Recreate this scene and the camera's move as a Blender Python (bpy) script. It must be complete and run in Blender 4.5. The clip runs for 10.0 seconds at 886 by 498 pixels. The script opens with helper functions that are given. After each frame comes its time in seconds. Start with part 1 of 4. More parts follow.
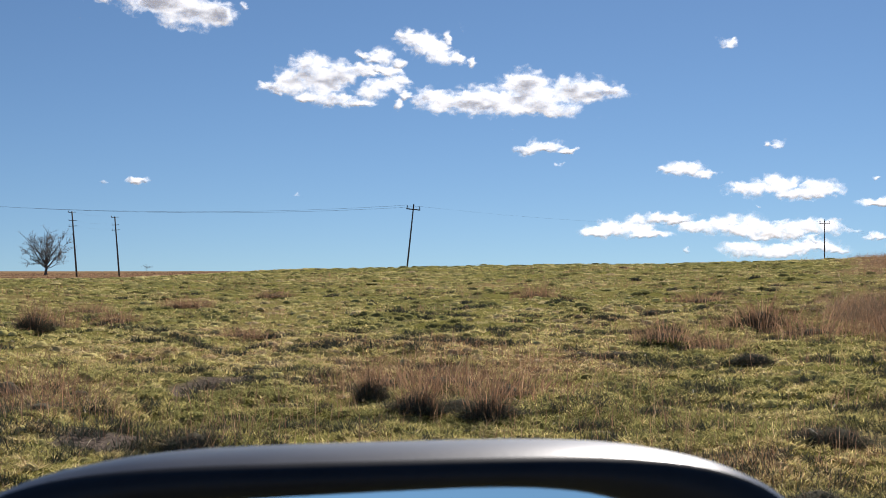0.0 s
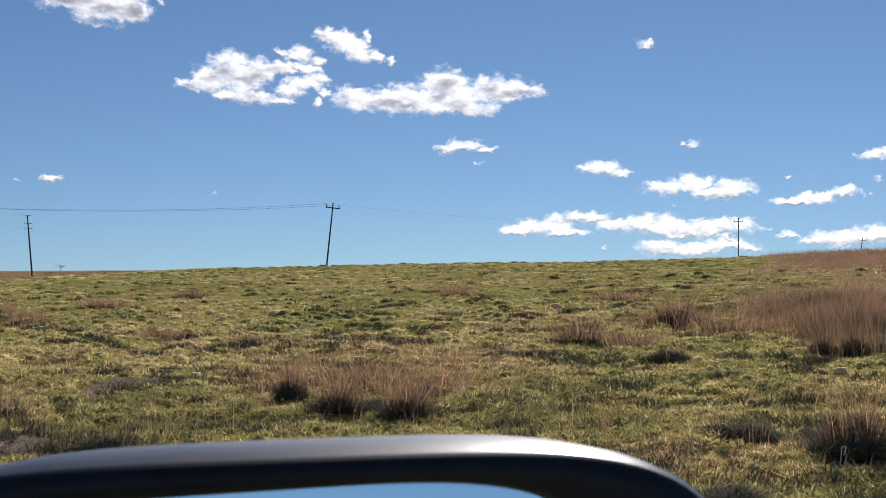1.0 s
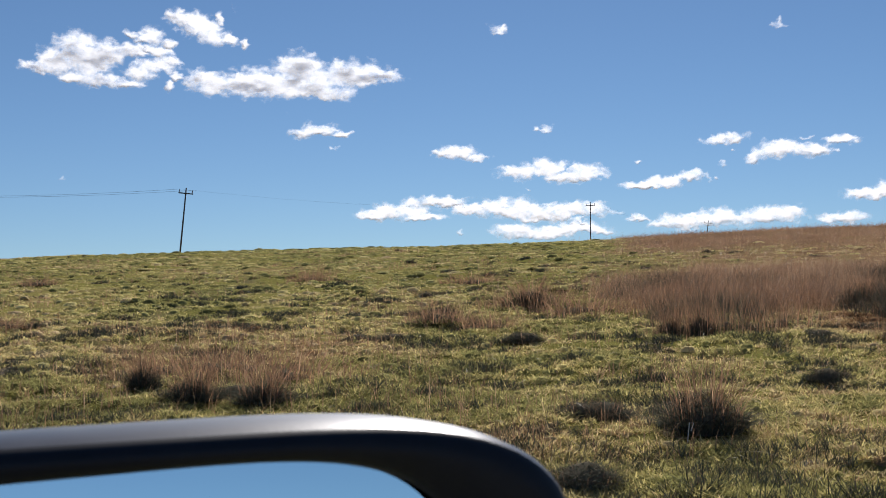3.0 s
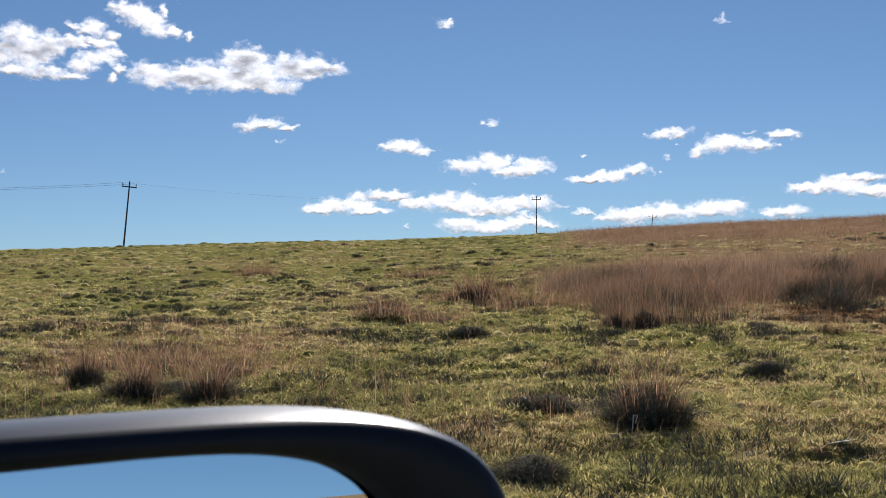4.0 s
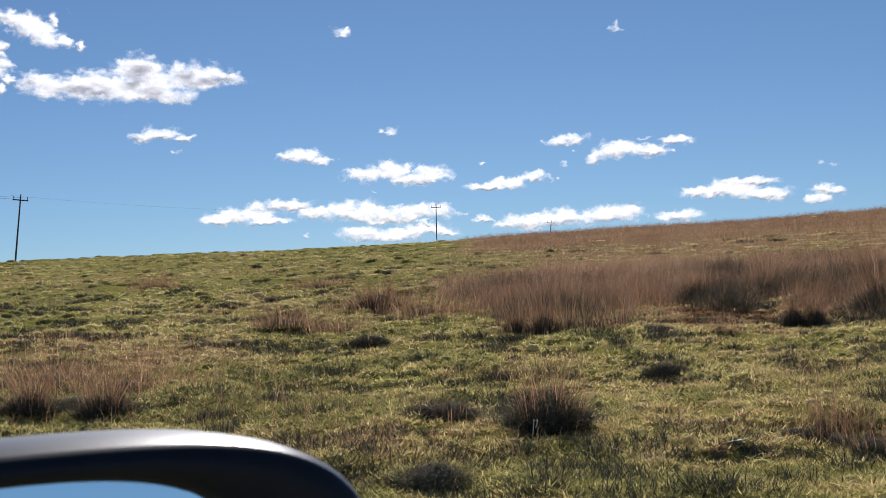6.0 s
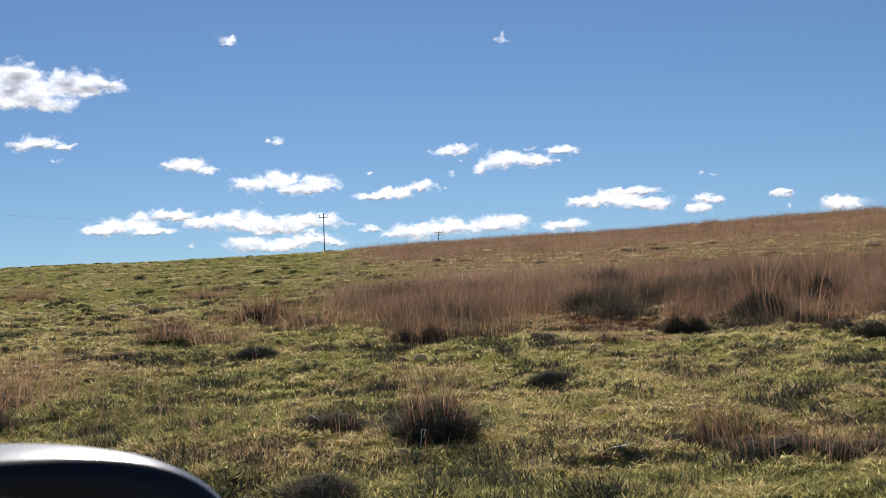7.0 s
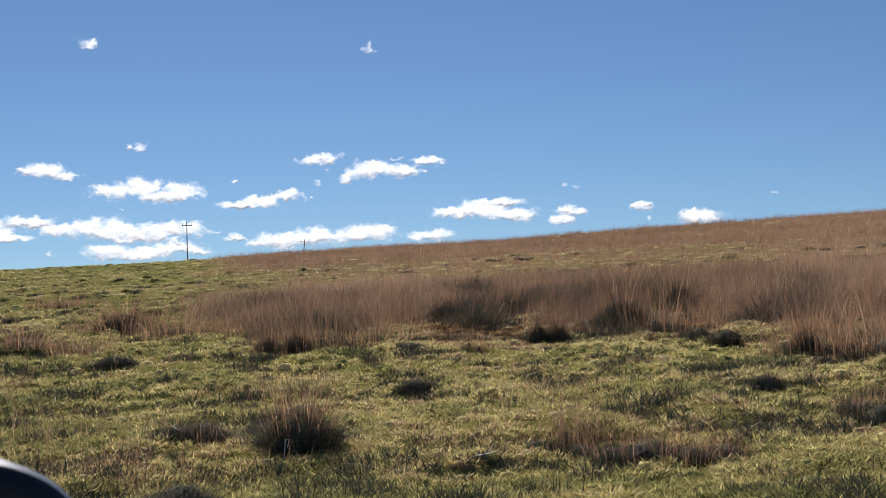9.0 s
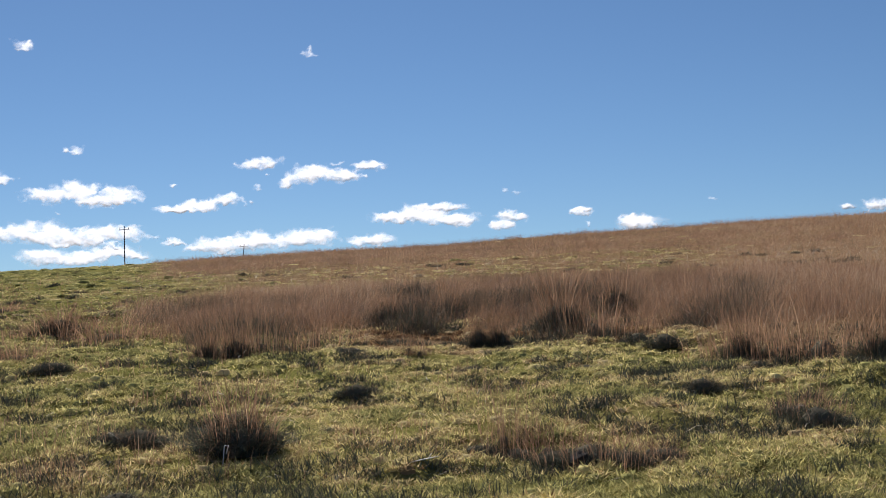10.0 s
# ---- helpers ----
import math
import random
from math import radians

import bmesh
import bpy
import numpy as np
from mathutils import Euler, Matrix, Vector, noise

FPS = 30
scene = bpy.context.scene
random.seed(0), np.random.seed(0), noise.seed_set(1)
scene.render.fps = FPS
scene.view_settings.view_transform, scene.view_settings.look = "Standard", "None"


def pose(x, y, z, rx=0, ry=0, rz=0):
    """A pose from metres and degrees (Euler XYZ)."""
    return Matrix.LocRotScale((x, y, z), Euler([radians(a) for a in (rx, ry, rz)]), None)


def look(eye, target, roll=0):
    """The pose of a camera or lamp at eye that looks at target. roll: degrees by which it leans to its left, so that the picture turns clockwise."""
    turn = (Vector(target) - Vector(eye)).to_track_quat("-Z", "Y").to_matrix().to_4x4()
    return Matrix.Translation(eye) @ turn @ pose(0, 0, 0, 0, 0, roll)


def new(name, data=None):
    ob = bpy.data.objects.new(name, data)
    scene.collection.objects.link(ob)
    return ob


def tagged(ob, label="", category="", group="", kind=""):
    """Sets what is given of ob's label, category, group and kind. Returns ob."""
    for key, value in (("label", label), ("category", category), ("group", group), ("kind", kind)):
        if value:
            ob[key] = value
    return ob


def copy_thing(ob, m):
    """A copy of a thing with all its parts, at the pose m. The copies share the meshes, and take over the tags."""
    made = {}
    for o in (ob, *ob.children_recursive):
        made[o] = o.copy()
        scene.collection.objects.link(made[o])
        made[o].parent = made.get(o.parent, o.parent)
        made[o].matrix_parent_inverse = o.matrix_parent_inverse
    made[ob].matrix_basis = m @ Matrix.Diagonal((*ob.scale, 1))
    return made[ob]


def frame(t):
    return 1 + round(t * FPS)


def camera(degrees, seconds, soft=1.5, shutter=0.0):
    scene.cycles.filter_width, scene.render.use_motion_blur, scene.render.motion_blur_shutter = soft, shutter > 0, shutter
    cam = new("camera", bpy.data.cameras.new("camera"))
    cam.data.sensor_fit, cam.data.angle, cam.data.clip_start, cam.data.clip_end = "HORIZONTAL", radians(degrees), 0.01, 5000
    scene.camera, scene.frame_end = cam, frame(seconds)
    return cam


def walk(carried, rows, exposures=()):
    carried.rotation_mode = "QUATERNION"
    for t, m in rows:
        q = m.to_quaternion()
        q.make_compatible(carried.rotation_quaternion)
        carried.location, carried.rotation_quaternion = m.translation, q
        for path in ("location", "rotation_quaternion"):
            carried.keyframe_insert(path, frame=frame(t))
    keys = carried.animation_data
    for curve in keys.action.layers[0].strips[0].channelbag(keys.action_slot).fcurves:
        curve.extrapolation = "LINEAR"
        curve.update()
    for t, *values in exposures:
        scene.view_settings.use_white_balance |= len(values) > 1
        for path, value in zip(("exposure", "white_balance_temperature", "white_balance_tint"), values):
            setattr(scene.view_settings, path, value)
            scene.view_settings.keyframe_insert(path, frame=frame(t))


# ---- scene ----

# ---------------------------------------------------------------- camera
EYE = 1.6
cam = camera(39.07, 10.0, soft=0.9)
# focused on the hillside: the mirror close by goes soft
cam.data.dof.use_dof, cam.data.dof.focus_distance, cam.data.dof.aperture_fstop = True, 24.0, 32.0
# seconds, centimetres to the right and up, tilt, lean and turn in degrees
ROWS = [
    (0.0, 0, 0.1, 91.00, 0.00, 0.00),
    (0.5, 0.1, 0.05, 90.87, 0.12, -1.62),
    (1.0, 0.2, 0, 90.93, 0.15, -3.68),
    (1.5, 0.3, -0.1, 90.68, 0.46, -6.02),
    (2.0, 0.45, -0.1, 90.35, 0.56, -7.96),
    (2.5, 0.55, -0.2, 90.30, 0.63, -9.18),
    (4.0, 1.1, -0.42, 89.88, 0.71, -12.70),
    (4.5, 1.3, -0.45, 89.88, 0.81, -14.13),
    (5.0, 1.56, -0.38, 89.98, 0.99, -15.27),
    (5.2, 1.92, -0.34, 90.00, 1.10, -15.68),
    (6.3, 3.02, -0.10, 90.32, 1.84, -18.65),
    (6.5, 3.2, -0.08, 90.40, 1.89, -19.96),
    (7.0, 3.5, -0.28, 90.45, 1.97, -22.39),
    (7.5, 3.73, -0.5, 90.72, 2.02, -24.04),
    (8.0, 3.8, -0.58, 90.84, 1.85, -25.35),
    (8.5, 3.87, -0.68, 90.73, 1.85, -26.82),
    (9.0, 3.75, -0.9, 90.71, 1.66, -28.54),
    (9.5, 3.7, -1.0, 90.82, 1.50, -30.11),
    (10.0, 3.7, -1.0, 90.86, 1.63, -31.27),
]
walk(cam, [(t, pose(x / 100, 0, EYE + z / 100, rx, ry, rz)) for t, x, z, rx, ry, rz in ROWS],
     exposures=[(0.0, 0.52, 6420, 14), (0.5, 0.48, 6400, 14), (2.0, 0.37, 6300, 14), (4.5, 0.38, 6270, 14), (10.0, 0.41, 6200, 14)])

# ---------------------------------------------------------------- light
SUN_AZ, SUN_EL = 17.0, 36.0
world = bpy.data.worlds.new("sky")
scene.world = world
world.use_nodes = True
wn, wl = world.node_tree.nodes, world.node_tree.links
sky = wn.new("ShaderNodeTexSky")
sky.sky_type = "NISHITA"
sky.sun_disc = False
sky.sun_elevation, sky.sun_rotation = radians(SUN_EL), radians(SUN_AZ)
sky.altitude, sky.air_density, sky.dust_density, sky.ozone_density = 1500, 1.0, 0.1, 4.5
# the air is clear: the haze band stays below the horizon
wco, wmap = wn.new("ShaderNodeTexCoord"), wn.new("ShaderNodeMapping")
wmap.inputs["Location"].default_value = (0, 0, 0.06)
wl.new(wco.outputs["Generated"], wmap.inputs["Vector"])
wl.new(wmap.outputs["Vector"], sky.inputs["Vector"])
# thin dry upland air, a little short of red
tint = wn.new("ShaderNodeMix")
tint.data_type, tint.blend_type = "RGBA", "MULTIPLY"
tint.inputs[0].default_value = 1.0
tint.inputs[7].default_value = (0.92, 1.01, 1.02, 1)
wl.new(sky.outputs[0], tint.inputs[6])
wl.new(tint.outputs[2], wn["Background"].inputs["Color"])
wn["Background"].inputs["Strength"].default_value = 0.051

sun = new("sun", bpy.data.lights.new("sun", "SUN"))
sun.data.energy, sun.data.angle, sun.data.color = 5.0, radians(0.5), (1.0, 0.95, 0.86)
sun_way = Vector((math.sin(radians(SUN_AZ)) * math.cos(radians(SUN_EL)),
                  math.cos(radians(SUN_AZ)) * math.cos(radians(SUN_EL)), math.sin(radians(SUN_EL))))
sun.matrix_world = look(sun_way * 60, (0, 0, 0))


# ---------------------------------------------------------------- materials
def material(name):
    m = bpy.data.materials.new(name)
    m.use_nodes = True
    m.node_tree.nodes.clear()
    return m, m.node_tree.nodes, m.node_tree.links


def ramp(nodes, links, fac, stops):
    r = nodes.new("ShaderNodeValToRGB")
    e = r.color_ramp.elements
    while len(e) < len(stops):
        e.new(0.5)
    for k, (at, colour) in zip(e, stops):
        k.position, k.color = at, (*colour, 1)
    links.new(fac, r.inputs[0])
    return r.outputs[0]


def grass_material(name, stops, translucent=0.45, rough=0.6, gloss=0.25):
    """Blades: the attribute 'dry' runs from 0, fresh, to 1, dead; each blade varies a little."""
    m, n, l = material(name)
    out = n.new("ShaderNodeOutputMaterial")
    att = n.new("ShaderNodeAttribute")
    att.attribute_name = "dry"
    colour = ramp(n, l, att.outputs["Fac"], stops)
    geo = n.new("ShaderNodeNewGeometry")
    hsv = n.new("ShaderNodeHueSaturation")
    mr = n.new("ShaderNodeMapRange")
    mr.inputs["To Min"].default_value, mr.inputs["To Max"].default_value = 0.55, 1.45
    l.new(geo.outputs["Random Per Island"], mr.inputs["Value"])
    l.new(mr.outputs[0], hsv.inputs["Value"])
    l.new(colour, hsv.inputs["Color"])
    p = n.new("ShaderNodeBsdfPrincipled")
    p.inputs["Roughness"].default_value = rough
    p.inputs["Specular IOR Level"].default_value = gloss
    l.new(hsv.outputs[0], p.inputs["Base Color"])
    t = n.new("ShaderNodeBsdfTranslucent")
    l.new(hsv.outputs[0], t.inputs["Color"])
    mix = n.new("ShaderNodeMixShader")
    mix.inputs[0].default_value = translucent
    l.new(p.outputs[0], mix.inputs[1])
    l.new(t.outputs[0], mix.inputs[2])
    l.new(mix.outputs[0], out.inputs[0])
    return m


def solid(name, a, b, scale=8.0, rough=0.6, metal=0.0, bump=0.2, spec=0.5, coat=0.0):
    """Two tones mixed by noise at two scales, with fine relief."""
    m, n, l = material(name)
    out = n.new("ShaderNodeOutputMaterial")
    p = n.new("ShaderNodeBsdfPrincipled")
    co = n.new("ShaderNodeTexCoord")
    n1, n2 = n.new("ShaderNodeTexNoise"), n.new("ShaderNodeTexNoise")
    n1.inputs["Scale"].default_value, n2.inputs["Scale"].default_value = scale, scale * 9
    n1.inputs["Detail"].default_value = 6
    for k in (n1, n2):
        l.new(co.outputs["Object"], k.inputs["Vector"])
    add = n.new("ShaderNodeMath")
    add.operation = "MULTIPLY_ADD"
    add.inputs[1].default_value = 0.35
    l.new(n2.outputs["Fac"], add.inputs[0])
    l.new(n1.outputs["Fac"], add.inputs[2])
    l.new(ramp(n, l, add.outputs[0], [(0.45, a), (0.9, b)]), p.inputs["Base Color"])
    bp = n.new("ShaderNodeBump")
    bp.inputs["Strength"].default_value, bp.inputs["Distance"].default_value = bump, 0.02
    l.new(n2.outputs["Fac"], bp.inputs["Height"])
    l.new(bp.outputs[0], p.inputs["Normal"])
    p.inputs["Roughness"].default_value, p.inputs["Metallic"].default_value = rough, metal
    p.inputs["Specular IOR Level"].default_value = spec
    p.inputs["Coat Weight"].default_value = coat
    l.new(p.outputs[0], out.inputs[0])
    return m


GREENS = [(0.0, (0.250, 0.238, 0.090)), (0.13, (0.395, 0.355, 0.132)), (0.35, (0.600, 0.515, 0.220)), (0.6, (0.580, 0.450, 0.255)),
          (0.8, (0.330, 0.215, 0.105)), (1.0, (0.200, 0.115, 0.060))]
DRYS = [(0.0, (0.130, 0.088, 0.062)), (0.3, (0.270, 0.160, 0.100)), (0.7, (0.370, 0.218, 0.128)), (1.0, (0.500, 0.360, 0.235))]
# part of the tussocks' shade is put into these dark, bluish tones
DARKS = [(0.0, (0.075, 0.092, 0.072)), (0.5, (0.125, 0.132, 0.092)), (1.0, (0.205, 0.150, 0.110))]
M_SHORT = grass_material("short_grass", GREENS, 0.50, 0.8, 0.0)
M_TURF = grass_material("matted_turf", GREENS, 0.22, 0.9, 0.0)
M_TALL = grass_material("tall_dry_grass", DRYS, 0.42, 0.6, 0.04)
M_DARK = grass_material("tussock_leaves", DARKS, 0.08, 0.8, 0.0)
M_STRAW = grass_material("pale_straw", [(0.0, (0.36, 0.27, 0.17)), (1.0, (0.56, 0.48, 0.35))], 0.3)
M_POLE = solid("weathered_pole", (0.035, 0.032, 0.032), (0.075, 0.065, 0.06), 3.0, 0.8)
M_STEEL = solid("galvanised_steel", (0.10, 0.10, 0.105), (0.17, 0.17, 0.175), 6.0, 0.5, 0.6)
M_WIRE = solid("dull_aluminium_wire", (0.10, 0.11, 0.13), (0.14, 0.15, 0.17), 2.0, 0.5, 0.5)
M_BARK = solid("grey_bark", (0.080, 0.075, 0.075), (0.15, 0.14, 0.135), 4.0, 0.9, bump=0.5)
M_TWIG = grass_material("twigs_and_leaves", [(0.0, (0.12, 0.12, 0.12)), (1.0, (0.20, 0.19, 0.18))], 0.3)
M_BLACK = solid("black_mirror_plastic", (0.013, 0.015, 0.021), (0.021, 0.024, 0.032), 30.0, 0.45, bump=0.004, spec=0.3)
M_TRIM = solid("scratched_grey_lacquer", (0.022, 0.023, 0.030), (0.036, 0.037, 0.044), 40.0, 0.38, 0.05, bump=0.006, spec=0.42, coat=0.04)
M_PAINT = solid("dusty_vehicle_paint", (0.10, 0.105, 0.085), (0.17, 0.165, 0.14), 5.0, 0.35, bump=0.03, coat=0.5)
M_RUBBER = solid("tyre_rubber", (0.018, 0.018, 0.018), (0.04, 0.038, 0.035), 12.0, 0.85)
M_PEG = solid("white_plastic_peg", (0.62, 0.62, 0.6), (0.8, 0.8, 0.78), 40.0, 0.5)
M_STONE = solid("dark_termite_earth", (0.045, 0.038, 0.034), (0.10, 0.082, 0.070), 10.0, 0.95, bump=0.8, spec=0.1)

M_GLASS, gn, gl = material("mirror_glass")
g_out, g_bsdf = gn.new("ShaderNodeOutputMaterial"), gn.new("ShaderNodeBsdfPrincipled")
g_bsdf.inputs["Metallic"].default_value, g_bsdf.inputs["Roughness"].default_value = 1.0, 0.01
g_bsdf.inputs["Base Color"].default_value = (0.80, 0.90, 0.92, 1)
gl.new(g_bsdf.outputs[0], g_out.inputs[0])

# ground: soil, thatch and grass, with the dry fields and the bare track given by attributes
M_GROUND, n, l = material("veld_ground")
out, p = n.new("ShaderNodeOutputMaterial"), n.new("ShaderNodeBsdfPrincipled")
co = n.new("ShaderNodeTexCoord")
noises = []
for s, d in ((0.35, 5), (2.2, 6), (14.0, 4)):
    k = n.new("ShaderNodeTexNoise")
    k.inputs["Scale"].default_value, k.inputs["Detail"].default_value = s, d
    l.new(co.outputs["Object"], k.inputs["Vector"])
    noises.append(k)
att = n.new("ShaderNodeAttribute")
att.attribute_name = "dry"
s1 = n.new("ShaderNodeMath"); s1.operation = "MULTIPLY_ADD"; s1.inputs[1].default_value = 0.5
s2 = n.new("ShaderNodeMath"); s2.operation = "MULTIPLY_ADD"; s2.inputs[1].default_value = 0.3
s3 = n.new("ShaderNodeMath"); s3.operation = "SUBTRACT"; s3.inputs[1].default_value = 0.40
l.new(noises[1].outputs["Fac"], s1.inputs[0]); l.new(att.outputs["Fac"], s1.inputs[2])
l.new(noises[2].outputs["Fac"], s2.inputs[0]); l.new(s1.outputs[0], s2.inputs[2])
l.new(s2.outputs[0], s3.inputs[0])
g_col = ramp(n, l, s3.outputs[0], [(0.0, (0.150, 0.145, 0.040)), (0.3, (0.190, 0.170, 0.052)), (0.55, (0.200, 0.160, 0.066)),
                                   (0.8, (0.200, 0.135, 0.072)), (1.0, (0.250, 0.170, 0.095))])
att2 = n.new("ShaderNodeAttribute")
att2.attribute_name = "bare"
soil = ramp(n, l, noises[2].outputs["Fac"], [(0.3, (0.075, 0.060, 0.050)), (0.7, (0.165, 0.130, 0.105))])
gm = n.new("ShaderNodeMix"); gm.data_type = "RGBA"
# 'turf' only grows with distance from the camera and blends in a second tone
att3 = n.new("ShaderNodeAttribute")
att3.attribute_name = "turf"
t_col = ramp(n, l, s3.outputs[0], [(0.0, (0.140, 0.135, 0.038)), (0.25, (0.185, 0.170, 0.052)), (0.5, (0.205, 0.170, 0.068)), (0.75, (0.225, 0.150, 0.076)), (1.0, (0.250, 0.165, 0.092))])
tm = n.new("ShaderNodeMix"); tm.data_type = "RGBA"
l.new(att3.outputs["Fac"], tm.inputs["Factor"]); l.new(g_col, tm.inputs["A"]); l.new(t_col, tm.inputs["B"])
l.new(att2.outputs["Fac"], gm.inputs["Factor"]); l.new(tm.outputs["Result"], gm.inputs["A"]); l.new(soil, gm.inputs["B"])
l.new(gm.outputs["Result"], p.inputs["Base Color"])
p.inputs["Roughness"].default_value = 0.95
p.inputs["Specular IOR Level"].default_value = 0.0
bp = n.new("ShaderNodeBump")
bp.inputs["Strength"].default_value, bp.inputs["Distance"].default_value = 0.9, 0.06
l.new(noises[2].outputs["Fac"], bp.inputs["Height"]); l.new(bp.outputs[0], p.inputs["Normal"])
l.new(p.outputs[0], out.inputs[0])

# cloud sheets: edges let the sun through, a core mask paints the grey shade
M_CLOUD, n, l = material("cloud_vapour")
out = n.new("ShaderNodeOutputMaterial")
att = n.new("ShaderNodeAttribute"); att.attribute_name = "thick"
geo = n.new("ShaderNodeNewGeometry")
k = n.new("ShaderNodeTexNoise")
k.inputs["Scale"].default_value, k.inputs["Detail"].default_value, k.inputs["Roughness"].default_value = 0.045, 9, 0.70
l.new(geo.outputs["Position"], k.inputs["Vector"])
wob = n.new("ShaderNodeMath"); wob.operation = "MULTIPLY_ADD"; wob.inputs[1].default_value = 0.95
sub = n.new("ShaderNodeMath"); sub.operation = "SUBTRACT"; sub.inputs[1].default_value = 0.475
l.new(k.outputs["Fac"], wob.inputs[0]); l.new(att.outputs["Fac"], wob.inputs[2]); l.new(wob.outputs[0], sub.inputs[0])
alpha = n.new("ShaderNodeMapRange"); alpha.interpolation_type = "SMOOTHSTEP"
alpha.inputs["From Min"].default_value, alpha.inputs["From Max"].default_value = -0.14, 0.80
l.new(sub.outputs[0], alpha.inputs["Value"])
core = n.new("ShaderNodeAttribute"); core.attribute_name = "core"
dens = n.new("ShaderNodeMapRange"); dens.interpolation_type = "SMOOTHSTEP"
dens.inputs["From Min"].default_value, dens.inputs["From Max"].default_value = 0.40, 1.3
dens.inputs["To Min"].default_value, dens.inputs["To Max"].default_value = 0.0, 0.74
l.new(core.outputs["Fac"], dens.inputs["Value"])
dif, trl, trp = n.new("ShaderNodeBsdfDiffuse"), n.new("ShaderNodeBsdfTranslucent"), n.new("ShaderNodeBsdfTransparent")
dif.inputs["Color"].default_value, trl.inputs["Color"].default_value = (0.62, 0.71, 0.97, 1), (0.57, 0.59, 0.63, 1)
m1, m2 = n.new("ShaderNodeMixShader"), n.new("ShaderNodeMixShader")
l.new(dens.outputs[0], m1.inputs[0]); l.new(trl.outputs[0], m1.inputs[1]); l.new(dif.outputs[0], m1.inputs[2])
l.new(alpha.outputs[0], m2.inputs[0]); l.new(trp.outputs[0], m2.inputs[1]); l.new(m1.outputs[0], m2.inputs[2])
l.new(m2.outputs[0], out.inputs[0])


# ---------------------------------------------------------------- mesh helpers
def part(name, bm, mat, parent=None, label="", smooth=False):
    me = bpy.data.meshes.new(name)
    bmesh.ops.recalc_face_normals(bm, faces=bm.faces)
    if smooth:
        for f in bm.faces:
            f.smooth = True
    bm.to_mesh(me)
    bm.free()
    me.materials.append(mat)
    ob = new(name, me)
    ob.parent = parent
    if label:
        tagged(ob, label)
    return ob


def array_mesh(name, verts, tris, mat, attributes=(), quads=None, smooth=False):
    """A mesh straight from arrays: verts (n, 3), tris (m, 3) or quads (m, 4), point attributes (name, values)."""
    faces = tris if quads is None else quads
    k = faces.shape[1]
    me = bpy.data.meshes.new(name)
    me.vertices.add(len(verts))
    me.vertices.foreach_set("co", np.ascontiguousarray(verts, np.float32).ravel())
    me.loops.add(faces.size)
    me.loops.foreach_set("vertex_index", np.ascontiguousarray(faces, np.int32).ravel())
    me.polygons.add(len(faces))
    me.polygons.foreach_set("loop_start", np.arange(0, faces.size, k, dtype=np.int32))
    if smooth:
        me.polygons.foreach_set("use_smooth", np.ones(len(faces), bool))
    for key, values in attributes:
        a = me.attributes.new(key, "FLOAT", "POINT")
        a.data.foreach_set("value", np.ascontiguousarray(values, np.float32))
    me.update(calc_edges=True)
    me.materials.append(mat)
    return me


def box(bm, cx, cy, cz, sx, sy, sz, m=None):
    r = bmesh.ops.create_cube(bm, size=1.0, matrix=(m or Matrix()) @ Matrix.Translation((cx, cy, cz)) @ Matrix.Diagonal((sx, sy, sz, 1)))
    return r["verts"]


def tube(bm, pts, radii, sides=8, cap=True):
    """A tapered tube along points."""
    rings = []
    pts = [Vector(q) for q in pts]
    for i, q in enumerate(pts):
        d = (pts[min(i + 1, len(pts) - 1)] - pts[max(i - 1, 0)]).normalized()
        a = d.orthogonal().normalized()
        b = d.cross(a)
        rings.append([bm.verts.new(q + radii[i] * (math.cos(w) * a + math.sin(w) * b))
                      for w in (2 * math.pi * j / sides for j in range(sides))])
    for r0, r1 in zip(rings, rings[1:]):
        # start each ring where it lies nearest to the last
        off = min(range(sides), key=lambda j: (r1[j].co - r0[0].co).length)
        for j in range(sides):
            bm.faces.new((r0[j], r0[(j + 1) % sides], r1[(j + 1 + off) % sides], r1[(j + off) % sides]))
    if cap:
        bm.faces.new(rings[0])
        bm.faces.new(rings[-1])


def lattice(ix, iy, seed):
    h = (ix.astype(np.int64) * 374761393 + iy.astype(np.int64) * 668265263 + seed * 982451653) & 0xFFFFFFFF
    h = ((h ^ (h >> 13)) * 1274126177) & 0xFFFFFFFF
    return ((h ^ (h >> 16)) & 0xFFFF) / 65535.0


def vnoise(x, y, seed=0):
    """Smooth value noise, 0 to 1, one cell a unit."""
    ix, iy = np.floor(x), np.floor(y)
    fx, fy = x - ix, y - iy
    fx, fy = fx * fx * (3 - 2 * fx), fy * fy * (3 - 2 * fy)
    a, b = lattice(ix, iy, seed), lattice(ix + 1, iy, seed)
    c, d = lattice(ix, iy + 1, seed), lattice(ix + 1, iy + 1, seed)
    return (a * (1 - fx) + b * fx) * (1 - fy) + (c * (1 - fx) + d * fx) * fy


def fbm(x, y, seed=0, octaves=4):
    total, amp, norm = 0.0, 1.0, 0.0
    for i in range(octaves):
        total = total + amp * vnoise(x * 2 ** i, y * 2 ** i, seed + 17 * i)
        norm += amp
        amp *= 0.55
    return total / norm


def step(a, b, v):
    t = np.clip((v - a) / (b - a), 0, 1)
    return t * t * (3 - 2 * t)


